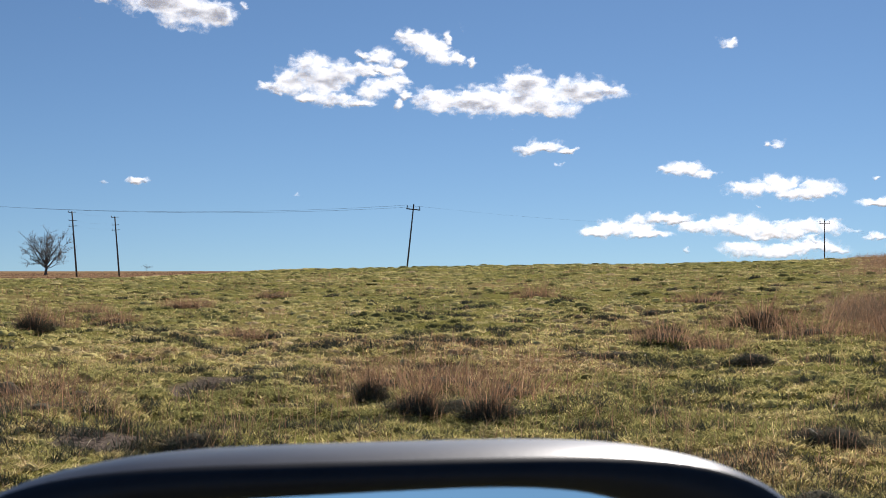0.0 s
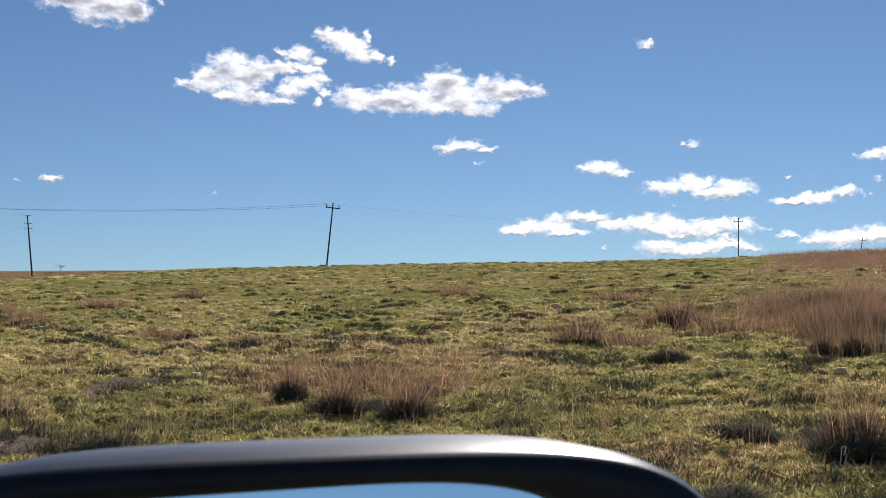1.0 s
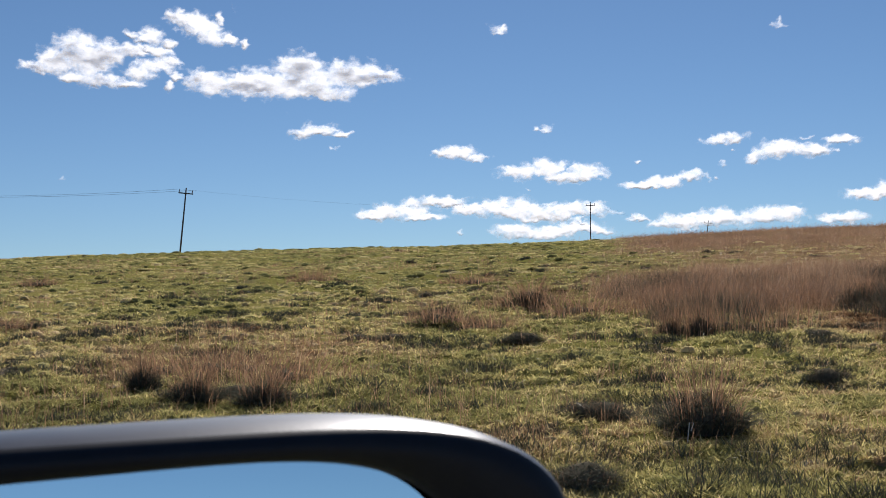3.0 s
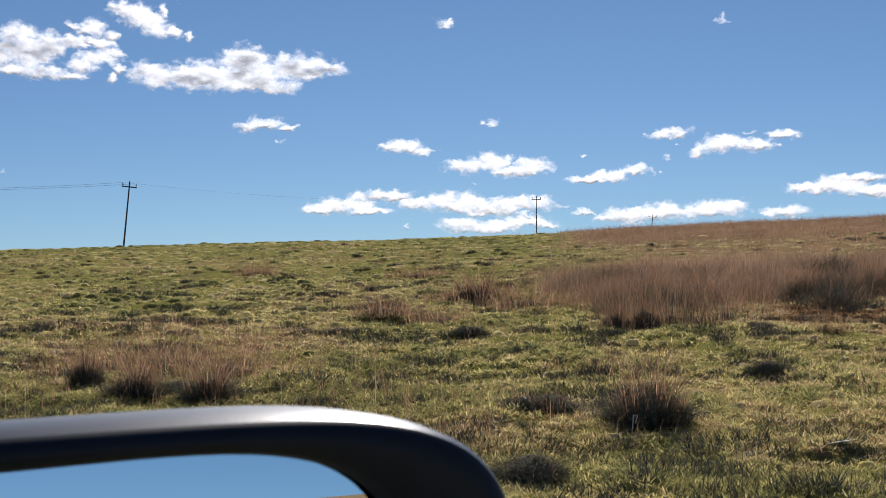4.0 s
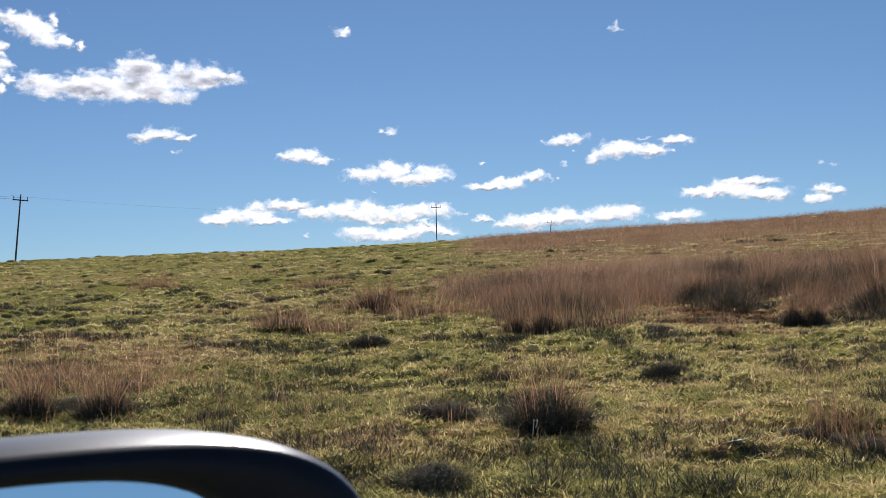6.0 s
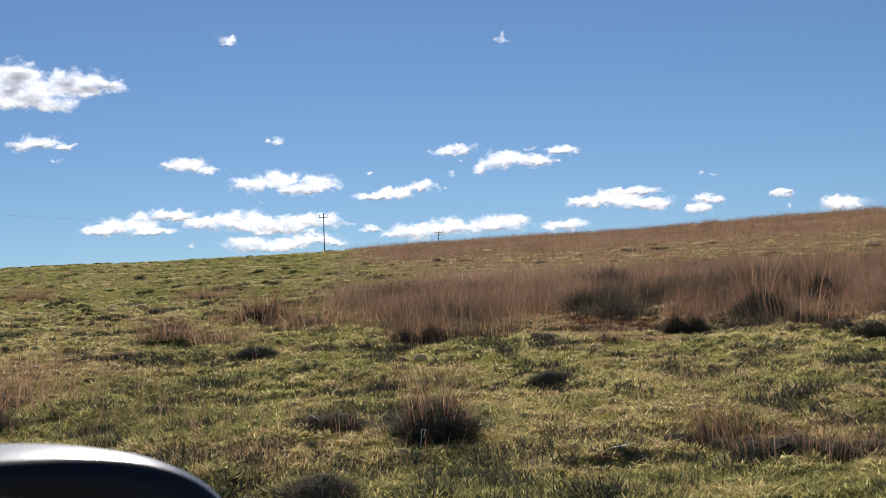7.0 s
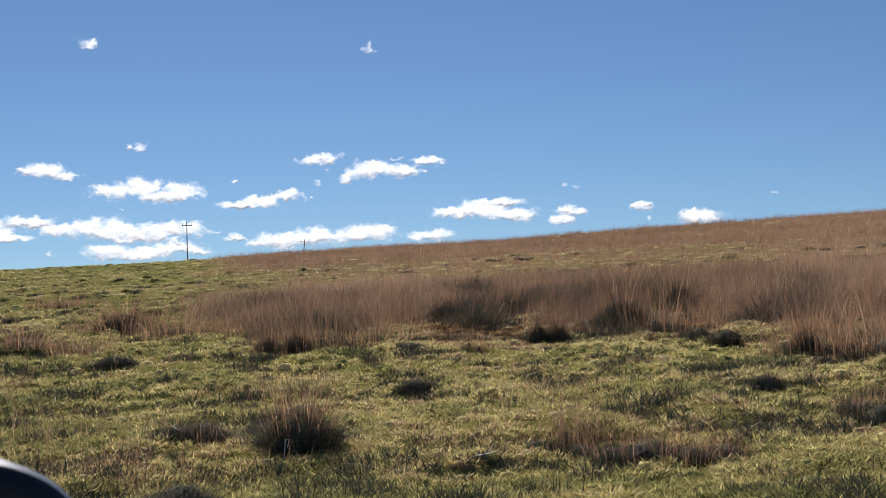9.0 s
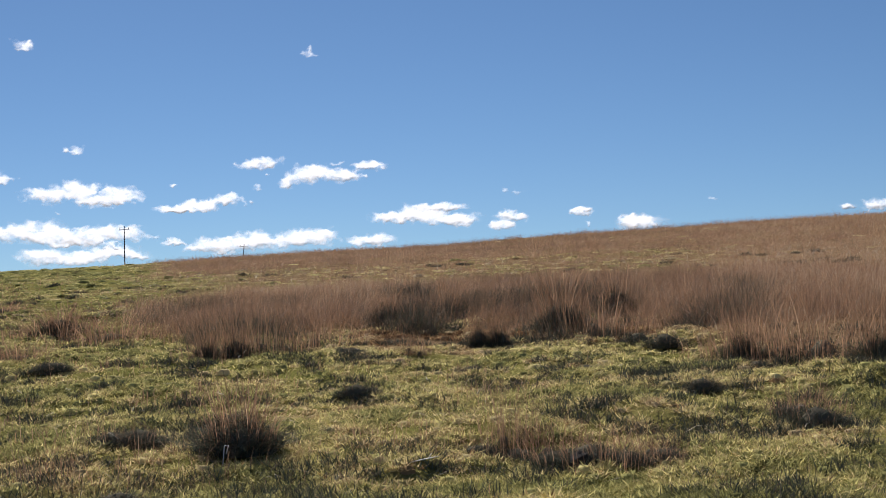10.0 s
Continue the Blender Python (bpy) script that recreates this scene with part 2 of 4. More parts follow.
# ---------------------------------------------------------------- lie of the land
CREST = 112.0
SKY_AZ = [-60, -20, -15, -10, -5, 0, 5, 12, 16, 19, 23, 27, 32, 37, 42, 47, 52, 80]
SKY_EL = [-0.30, -0.36, -0.34, -0.16, 0.06, 0.20, 0.33, 0.38, 0.47, 0.60, 0.79, 0.93, 1.09, 1.36, 1.57, 1.78, 1.84, 1.5]


def land(az, r):
    """Height of the smooth ground at an azimuth (degrees to the right of +y) and a distance."""
    az, r = np.asarray(az, float), np.asarray(r, float)
    el = np.interp(az, SKY_AZ, SKY_EL)
    a = 0.012 + 0.010 * step(0, 30, az)
    top = EYE + CREST * np.tan(np.radians(el))
    b = (top - a * CREST) / CREST ** 2
    q = np.minimum(r, CREST)
    near = a * q + b * q * q
    # past the crest: the land falls away, but on the plain it goes on as a far brown field
    plain = 1 - step(-7, -1, az)
    over = r - q
    el_far = np.where(r < 420, el + (-0.02 - el) * step(CREST, 420, r), -0.02)
    far = EYE + r * np.tan(np.radians(el_far))
    dip = top - 0.035 * over + 0.0002 * np.minimum(over, 80) ** 2
    dip = np.maximum(dip, -8 - over * 0.004)
    z = np.where(r <= CREST, near, plain * far + (1 - plain) * dip)
    # behind the camera: a brown hill
    behind = step(95, 150, np.abs(az))
    hill = 0.004 * r + 23.5 * step(30, 420, r) * (0.75 + 0.25 * np.cos(np.radians(az - 150) * 2))
    return z * (1 - behind) + behind * hill


def bumps(x, y, r):
    fade = 1 - step(60, 130, r)
    h = 0.10 * (fbm(x / 3.1, y / 3.1, 5, 3) - 0.5) + 0.20 * (fbm(x / 0.7, y / 0.7, 9, 3) - 0.5)
    h = h + 0.11 * step(0.62, 0.80, fbm(x / 1.7, y / 1.7, 31, 2))
    return h * fade * step(1.5, 5.0, r) + 0.35 * (fbm(x / 14, y / 14, 3, 3) - 0.5) * step(35, 70, r) * (1 - step(250, 600, r))


def ground_z(x, y):
    x, y = np.asarray(x, float), np.asarray(y, float)
    r = np.hypot(x, y)
    return land(np.degrees(np.arctan2(x, y)), r) + bumps(x, y, r)


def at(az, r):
    """A place by azimuth and distance, slid along the camera's line of sight onto the turf of the uneven ground, to
    keep its place in the view.
    """
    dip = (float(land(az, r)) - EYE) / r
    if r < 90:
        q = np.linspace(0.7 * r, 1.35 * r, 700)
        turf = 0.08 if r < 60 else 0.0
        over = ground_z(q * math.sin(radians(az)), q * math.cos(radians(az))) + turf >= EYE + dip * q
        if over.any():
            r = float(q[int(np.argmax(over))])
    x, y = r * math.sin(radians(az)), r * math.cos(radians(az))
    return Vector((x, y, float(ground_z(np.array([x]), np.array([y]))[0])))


# the cattle tracks: azimuth and distance of their turns
TRACKS = [[(-15.0, 10.6), (-14.2, 11.5), (-13.6, 12.5), (-13.1, 13.9), (-11.8, 15.0), (-10.2, 16.2), (-7.8, 18.6), (-4.8, 22.4), (-2.2, 28.4), (-0.1, 36.8), (2.0, 48.2), (3.8, 55.6), (5.6, 69.6)],
          [(-20.5, 13.4), (-19.2, 12.9), (-18.1, 13.0), (-17.0, 13.6)]]


def bare(x, y):
    """1 on the trodden track, 0 off it."""
    best = np.full(np.shape(x), 99.0)
    wob = 0.5 * (fbm(x / 1.3, y / 1.3, 77, 3) - 0.5)
    legs = [((a0, r0), (a1, r1)) for line in TRACKS for (a0, r0), (a1, r1) in zip(line, line[1:])]
    for (a0, r0), (a1, r1) in legs:
        x0, y0, x1, y1 = r0 * math.sin(radians(a0)), r0 * math.cos(radians(a0)), r1 * math.sin(radians(a1)), r1 * math.cos(radians(a1))
        dx, dy = x1 - x0, y1 - y0
        t = np.clip(((x - x0) * dx + (y - y0) * dy) / (dx * dx + dy * dy), 0, 1)
        best = np.minimum(best, np.hypot(x - x0 - t * dx, y - y0 - t * dy))
    edge = 0.30 * vnoise(x / 0.7, y / 0.7, 78)
    return (1 - step(0.06 + edge, 0.40 + edge, best + wob)) * (1 - 0.55 * step(15, 22, np.hypot(x, y))) * step(0.22, 0.40, vnoise(x / 0.8, y / 0.8, 79))


def tallness(x, y):
    """0 to 1: how thick the tall dry grass stands."""
    r, az = np.hypot(x, y), np.degrees(np.arctan2(x, y))
    wob = fbm(x / 3.5, y / 3.5, 41, 3) - 0.5
    edge = 19.2 - 3.4 * step(42, 47, az) + 6.0 * (1 - step(15, 21, az)) + 7.0 * wob + 2.2 * (vnoise(x / 0.9, y / 0.9, 44) - 0.5)
    side = step(16.6, 21.6, az + 8 * wob)
    near = step(edge - 0.5, edge + 2.4, r) * side * (1 - 0.42 * step(30, 37, r + 6 * wob) * (1 - step(38, 48, az)))
    far = step(17.5, 19.5, az + 4 * wob) * step(56, 70, r + 14 * wob)
    # tall grass thinned in front of the dark tussocks to show them from the camera
    for ga, gr in ((36.7, 19.4), (31.6, 22.6), (39.2, 23.4), (33.4, 17.8), (28.7, 22.4)):
        near = near * (1 - 0.9 * np.exp(-((az - ga) / 1.1) ** 2 - ((r - gr) / 1.3) ** 2))
    return np.clip(np.maximum(near, far), 0, 1)


def dryness(x, y):
    """0 green to 1 dead, for the short grass."""
    r, az = np.hypot(x, y), np.degrees(np.arctan2(x, y))
    d = 0.30 + 0.75 * (fbm(x / 4.5, y / 4.5, 21, 4) - 0.5) + 0.5 * (fbm(x / 0.7, y / 0.7, 22, 2) - 0.5)
    d = d + 0.42 * step(18, 26, az) * step(31, 38, r) + 0.95 * step(24, 29, az) * np.exp(-((r - 19.9) / 2.0) ** 2) + 0.40 * step(41, 46, az) * step(12.5, 15.5, r) + 0.35 * np.exp(-((az + 17) / 4) ** 2 - ((r - 14) / 3) ** 2)
    d = d + 0.22 * np.exp(-((az - 2) / 5) ** 2 - ((r - 17) / 4) ** 2)
    plain = (1 - step(-7, -1, az)) * step(CREST - 6, CREST + 8, r)
    d = np.maximum(d, 1.0 * plain)
    d = np.maximum(d, 0.75 * step(80, 125, np.abs(az)) * step(9, 30, r + 8 * (fbm(x / 5, y / 5, 24, 2) - 0.5)))
    d = np.maximum(d, 0.72 * step(130, 200, r))
    return np.clip(np.maximum(d, 0.8 * tallness(x, y)), 0, 1)


# ---------------------------------------------------------------- ground
az_in = np.arange(-26.0, 58.01, 0.5)
az_all = np.concatenate([az_in, np.arange(60.0, 332.0, 4.0)])
rr = np.concatenate([[0.0], np.geomspace(1.0, 130, 340), np.geomspace(136, 4600, 60)])
A, R = np.meshgrid(az_all, rr)
X, Y = R * np.sin(np.radians(A)), R * np.cos(np.radians(A))
wrapped = np.degrees(np.arctan2(X, Y))
Z = land(np.where(R > 0, wrapped, 0), R) + bumps(X, Y, R)
na, nr = len(az_all), len(rr)
I = np.arange(nr * na).reshape(nr, na)
J = np.roll(I, -1, axis=1)
quads = np.stack([I[:-1], I[1:], J[1:], J[:-1]], -1).reshape(-1, 4)
fx, fy = X.ravel(), Y.ravel()
me = array_mesh("ground", np.stack([fx, fy, Z.ravel()], -1), None, M_GROUND,
                [("dry", dryness(fx, fy)), ("bare", bare(fx, fy)), ("turf", step(14, 40, np.hypot(fx, fy)))], quads=quads[:, ::-1], smooth=True)
ground = tagged(new("ground", me), "grazed green and brown veld sloping up to a low crest", "ground", kind="structure")


# ---------------------------------------------------------------- grass
def blades(rng, x, y, z, height, width, lean, dry, segs=1, lean_az=None):
    """Blades as thin tapered strips, each bent over its own way. Returns vertices, triangles and dryness."""
    k = len(x)
    face = rng.uniform(0, 2 * np.pi, k)
    la = rng.uniform(0, 2 * np.pi, k) if lean_az is None else lean_az
    wx, wy = np.cos(face) * width / 2, np.sin(face) * width / 2
    lx, ly = np.cos(la) * lean * height, np.sin(la) * lean * height
    base = np.stack([x, y, z], -1)
    side = np.stack([wx, wy, 0 * wx], -1)
    rows = []
    for i in range(segs):
        s = i / segs
        c = base + np.stack([lx * s * s, ly * s * s, height * s * (1 - 0.25 * lean * s)], -1)
        taper = 1 - 0.55 * s
        rows += [c - side * taper, c + side * taper]
    rows.append(base + np.stack([lx, ly, height * (1 - 0.25 * lean)], -1))
    v = np.stack(rows, 1)
    m = 2 * segs + 1
    t = []
    for i in range(segs - 1):
        t += [(2 * i, 2 * i + 1, 2 * i + 3), (2 * i, 2 * i + 3, 2 * i + 2)]
    t.append((2 * segs - 2, 2 * segs - 1, 2 * segs))
    tris = (np.arange(k)[:, None, None] * m + np.array(t)[None]).reshape(-1, 3)
    return v.reshape(-1, 3), tris, np.repeat(dry, m)


def scatter(rng, count, r0, r1, power, a0=-24.0, a1=56.0):
    """Places over a sector, thinning out with distance by r ** -power."""
    e = 2 - power
    u = rng.uniform(0, 1, count)
    r = (r0 ** e + u * (r1 ** e - r0 ** e)) ** (1 / e) if abs(e) > 1e-6 else r0 * (r1 / r0) ** u
    az = np.radians(rng.uniform(a0, a1, count))
    return r * np.sin(az), r * np.cos(az), r


def join(chunks):
    vs, ts, ds, base = [], [], [], 0
    for v, t, d in chunks:
        vs.append(v); ts.append(t + base); ds.append(d)
        base += len(v)
    return np.concatenate(vs), np.concatenate(ts), np.concatenate(ds)


rng = np.random.default_rng(11)
# short grass, grazed: loose blades between the cushions
x, y, r = scatter(rng, 620000, 7.0, 125, 2.0)
keep = (rng.uniform(0, 1, len(x)) > 0.85 * bare(x, y)) & (rng.uniform(0, 1, len(x)) < 0.30 + 0.70 * step(0.35, 0.60, fbm(x / 0.5, y / 0.5, 51, 3)))
x, y, r = x[keep], y[keep], r[keep]
d = dryness(x, y) - 0.18 * step(20, 50, r) + rng.normal(0, 0.2, len(x))
far = np.maximum(1, r / 11.0)
h = 0.045 * rng.uniform(0.4, 1.6, len(x)) * np.minimum(far, 2.5) ** 0.25
w = 0.0085 * far ** 0.72 * rng.uniform(0.5, 1.5, len(x))
v, t, a = blades(rng, x, y, ground_z(x, y) - 0.01, h, w, rng.uniform(0.3, 2.0, len(x)), np.clip(d, 0, 1))
tagged(new("short_grass", array_mesh("short_grass", v, t, M_SHORT, [("dry", a)])),
       "short grazed yellow-green grass on the veld", "grass", kind="stuff")

# cushions of leafy turf: a low mound of thatch, each with a head of short leaves
rng = np.random.default_rng(15)
cx, cy, cr = scatter(rng, 44000, 7.0, 122, 2.0)
lush = fbm(cx / 1.1, cy / 1.1, 53, 3)
keep = (rng.uniform(0, 1, len(cx)) > 0.90 * bare(cx, cy)) & (rng.uniform(0, 1, len(cx)) < 0.22 + 0.78 * step(0.36, 0.56, lush)) & (rng.uniform(0, 1, len(cx)) > 0.97 * tallness(cx, cy))
cx, cy, cr, lush = cx[keep], cy[keep], cr[keep], lush[keep]
k = len(cx)
rad = 0.088 * np.maximum(1, cr / 10) ** 0.72 * rng.uniform(0.55, 1.5, k)
tall = rad * rng.uniform(0.30, 0.70, k) * (1 - 0.5 * step(15, 50, cr))
cz = ground_z(cx, cy)
own = dryness(cx, cy) - 0.14 * step(20, 50, cr) - 0.06 + 0.35 * (0.5 - step(0.40, 0.68, lush)) + rng.normal(0, 0.13, k)
# the mounds
turn = rng.uniform(0, 2 * np.pi, k)[:, None] + np.arange(6)[None] * np.pi / 3
out = 0.8 * rad[:, None] * rng.uniform(0.65, 1.0, (k, 6))
rim = np.stack([cx[:, None] + out * np.cos(turn), cy[:, None] + out * np.sin(turn), np.repeat(cz[:, None] - 0.03, 6, 1)], -1)
mid = np.stack([cx[:, None] + 0.62 * out * np.cos(turn + 0.4), cy[:, None] + 0.62 * out * np.sin(turn + 0.4), cz[:, None] + 0.44 * tall[:, None] * rng.uniform(0.7, 1.2, (k, 6))], -1)
top = np.stack([cx, cy, cz + 0.58 * tall], -1)[:, None]
ring = np.arange(6)
nxt = (ring + 1) % 6
faces = np.concatenate([np.stack([ring, nxt, ring + 6], -1), np.stack([nxt, nxt + 6, ring + 6], -1), np.stack([ring + 6, nxt + 6, ring * 0 + 12], -1)])
v = np.concatenate([rim, mid, top], 1).reshape(-1, 3)
t = (np.arange(k)[:, None, None] * 13 + faces[None]).reshape(-1, 3)
tagged(new("turf_cushions", array_mesh("turf_cushions", v, t, M_TURF, [("dry", np.repeat(np.clip(own - 0.08, 0, 1), 13))], smooth=True)),
       "low mounds of matted thatch in the grazed turf", "grass", kind="stuff")
# their leaves
per = np.round(56 - 30 * step(12, 32, cr)).astype(int)
rad_l, tall_l, r = np.repeat(rad, per), np.repeat(tall, per), np.repeat(cr, per)
k = len(r)
out = rng.uniform(0, 1, k) ** 0.5
ang = rng.uniform(0, 2 * np.pi, k)
x, y = np.repeat(cx, per) + out * rad_l * np.cos(ang), np.repeat(cy, per) + out * rad_l * np.sin(ang)
z = np.repeat(cz, per) + 0.8 * tall_l * (1 - out ** 2) * rng.uniform(0.35, 1.0, k) - 0.004
far = np.maximum(1, r / 11.0)
d = np.repeat(own, per) + rng.normal(0, 0.16, k)
v, t, a = blades(rng, x, y, z, 0.040 * far ** 0.15 * rng.uniform(0.5, 1.6, k), 0.0120 * far ** 0.66 * rng.uniform(0.55, 1.45, k), rng.uniform(0.3, 2.0, k), np.clip(d, 0, 1),
                 lean_az=ang + rng.normal(0, 1.0, k))
tagged(new("turf_leaves", array_mesh("turf_leaves", v, t, M_SHORT, [("dry", a)])),
       "short bright yellow-green leaves heading the turf cushions", "grass", kind="stuff")

# the same turf round and behind the vehicle
x, y, r = scatter(rng, 56000, 0.6, 30, 1.0, -180.0, 180.0)
az = np.degrees(np.arctan2(x, y))
keep = (r < 7.0) | (az < -24) | (az > 56)
x, y, r = x[keep], y[keep], r[keep]
v, t, a = blades(rng, x, y, ground_z(x, y) - 0.01, rng.uniform(0.03, 0.11, len(x)), 0.014 * np.maximum(1, r / 6) ** 0.6, rng.uniform(0.3, 2.0, len(x)),
                 np.clip(dryness(x, y) + rng.normal(0, 0.18, len(x)), 0, 1))
tagged(new("short_grass_rear", array_mesh("short_grass_rear", v, t, M_SHORT, [("dry", a)])),
       "short grazed yellow-green grass round the parked vehicle", "grass", kind="stuff")

# small dark leafy weeds between the clumps, also standing in for shaded mound sides
rng = np.random.default_rng(13)
cx, cy, cr = scatter(rng, 3800, 7, 60, 1.3)
ok = rng.uniform(0, 1, len(cx)) < step(0.44, 0.62, fbm(cx / 1.7, cy / 1.7, 55, 3)) * (1 - 0.85 * step(20, 40, cr))
cx, cy, cr = cx[ok], cy[ok], cr[ok]
rad = rng.uniform(0.05, 0.22, len(cx)) * (1 + cr / 70)
nx, ny, nr = scatter(rng, 520, 7.2, 19, 1.5)
cx, cy, rad = np.concatenate([cx, nx]), np.concatenate([cy, ny]), np.concatenate([rad, rng.uniform(0.03, 0.13, len(nx))])
nx, ny, nr = scatter(rng, 190, 7.2, 27, 1.4)
ok = rng.uniform(0, 1, len(nx)) < step(0.46, 0.60, fbm(nx / 2.3, ny / 2.3, 56, 2))
cx, cy, rad = np.concatenate([cx, nx[ok]]), np.concatenate([cy, ny[ok]]), np.concatenate([rad, rng.uniform(0.12, 0.26, ok.sum())])
per = np.clip(rad * 560, 36, 140).astype(int)
x = np.repeat(cx, per) + rng.normal(0, 1, per.sum()) * np.repeat(rad, per) * 0.6
y = np.repeat(cy, per) + rng.normal(0, 1, per.sum()) * np.repeat(rad, per) * 0.45
r = np.hypot(x, y)
h = np.minimum(np.repeat(rad, per), 0.16) * rng.uniform(0.4, 1.3, len(x)) * 0.85
v, t, a = blades(rng, x, y, ground_z(x, y) + 0.005, h, 0.011 * np.maximum(1, r / 11) ** 0.9, rng.uniform(0.2, 1.4, len(x)), rng.uniform(0, 1, len(x)) ** 1.5)
tagged(new("dark_weeds", array_mesh("dark_weeds", v, t, M_DARK, [("dry", a)])), "small dark green leafy weeds, also standing in for shade in the turf", "weeds", kind="stuff")

# tall dry grass on the hillside
rng = np.random.default_rng(12)
chunks = []
for count, r0, r1, power, segs, lo, hi, a0 in ((400000, 14, 40, 1.2, 2, 0.30, 0.95, 12.0), (380000, 40, 118, 1.2, 1, 0.2, 0.70, 14.0)):
    x, y, r = scatter(rng, count, r0, r1, power, a0, 56.0)
    tall = tallness(x, y) * (0.10 + 0.90 * step(0.38, 0.62, fbm(x / 0.9, y / 0.9, 61, 3))) * (0.30 + 0.70 * step(18, 25, r))
    keep = rng.uniform(0, 1, count) < tall
    x, y, r, tall = x[keep], y[keep], r[keep], tall[keep]
    k = len(x)
    tone = np.clip(0.5 + 0.9 * (fbm(x / 5, y / 5, 62, 3) - 0.5) + 0.9 * (fbm(x / 0.6, y / 0.6, 65, 2) - 0.5) + 0.22 * step(41, 46, np.degrees(np.arctan2(x, y))) + rng.normal(0, 0.24, k), 0, 1)
    h = rng.uniform(lo, hi, k) * (0.10 + 0.75 * fbm(x / 1.5, y / 1.5, 63, 3) + 0.75 * fbm(x / 0.45, y / 0.45, 64, 2)) * (1 - 0.35 * step(33, 38, r) * (1 - step(55, 62, r))) * (0.40 + 0.60 * step(18.0, 24, r + 2.5 * step(36, 46, np.degrees(np.arctan2(x, y)))))
    w = 0.0034 * np.maximum(1, r / 18) ** 0.90 * rng.uniform(0.6, 1.4, k)
    chunks.append(blades(rng, x, y, ground_z(x, y) - 0.02, h, w, rng.uniform(0.1, 1.75, k) ** 1.2, tone, segs,
                         rng.normal(0.3, 1.6, k)))
# leafy feet of the tussocks inside it, their dark tone also standing for shade
cx, cy, cr = scatter(rng, 900, 16, 29, 1.2, 15.0, 45.0)
ok = rng.uniform(0, 1, len(cx)) < tallness(cx, cy) * step(0.48, 0.64, fbm(cx / 1.8, cy / 1.8, 66, 2))
cx, cy, cr = cx[ok], cy[ok], cr[ok]
rad = rng.uniform(0.22, 0.7, len(cx))
per = 200
x = np.repeat(cx, per) + rng.normal(0, 0.55, len(cx) * per) * np.repeat(rad, per)
y = np.repeat(cy, per) + rng.normal(0, 0.45, len(cx) * per) * np.repeat(rad, per)
h = np.repeat(rad, per) * rng.uniform(0.4, 1.3, len(x)) * 0.9
v, t, a = blades(rng, x, y, ground_z(x, y) - 0.02, h, 0.010 * np.maximum(1, np.hypot(x, y) / 16), rng.uniform(0.2, 1.0, len(x)), rng.uniform(0.4, 1, len(x)), 1)
tagged(new("tussock_undergrowth", array_mesh("tussock_undergrowth", v, t, M_DARK, [("dry", a)])), "dark leafy bases of tussocks within the tall dry grass", "grass", kind="stuff")
x, y, r = scatter(rng, 45000, 113, 330, 1.2, -26.0, -1.0)
keep = dryness(x, y) > 0.7
x, y, r = x[keep], y[keep], r[keep]
chunks.append(blades(rng, x, y, ground_z(x, y) - 0.05, rng.uniform(0.08, 0.32, len(x)), 0.0006 * r, rng.uniform(0.3, 1.8, len(x)),
                     np.clip(0.35 + 0.8 * (fbm(x / 40, y / 12, 67, 3) - 0.5) + rng.normal(0, 0.2, len(x)), 0, 1)))
v, t, a = join(chunks)
tagged(new("tall_grass", array_mesh("tall_grass", v, t, M_TALL, [("dry", a)])),
       "tall dry reddish-brown thatching grass on hillside and plain", "grass", kind="stuff")


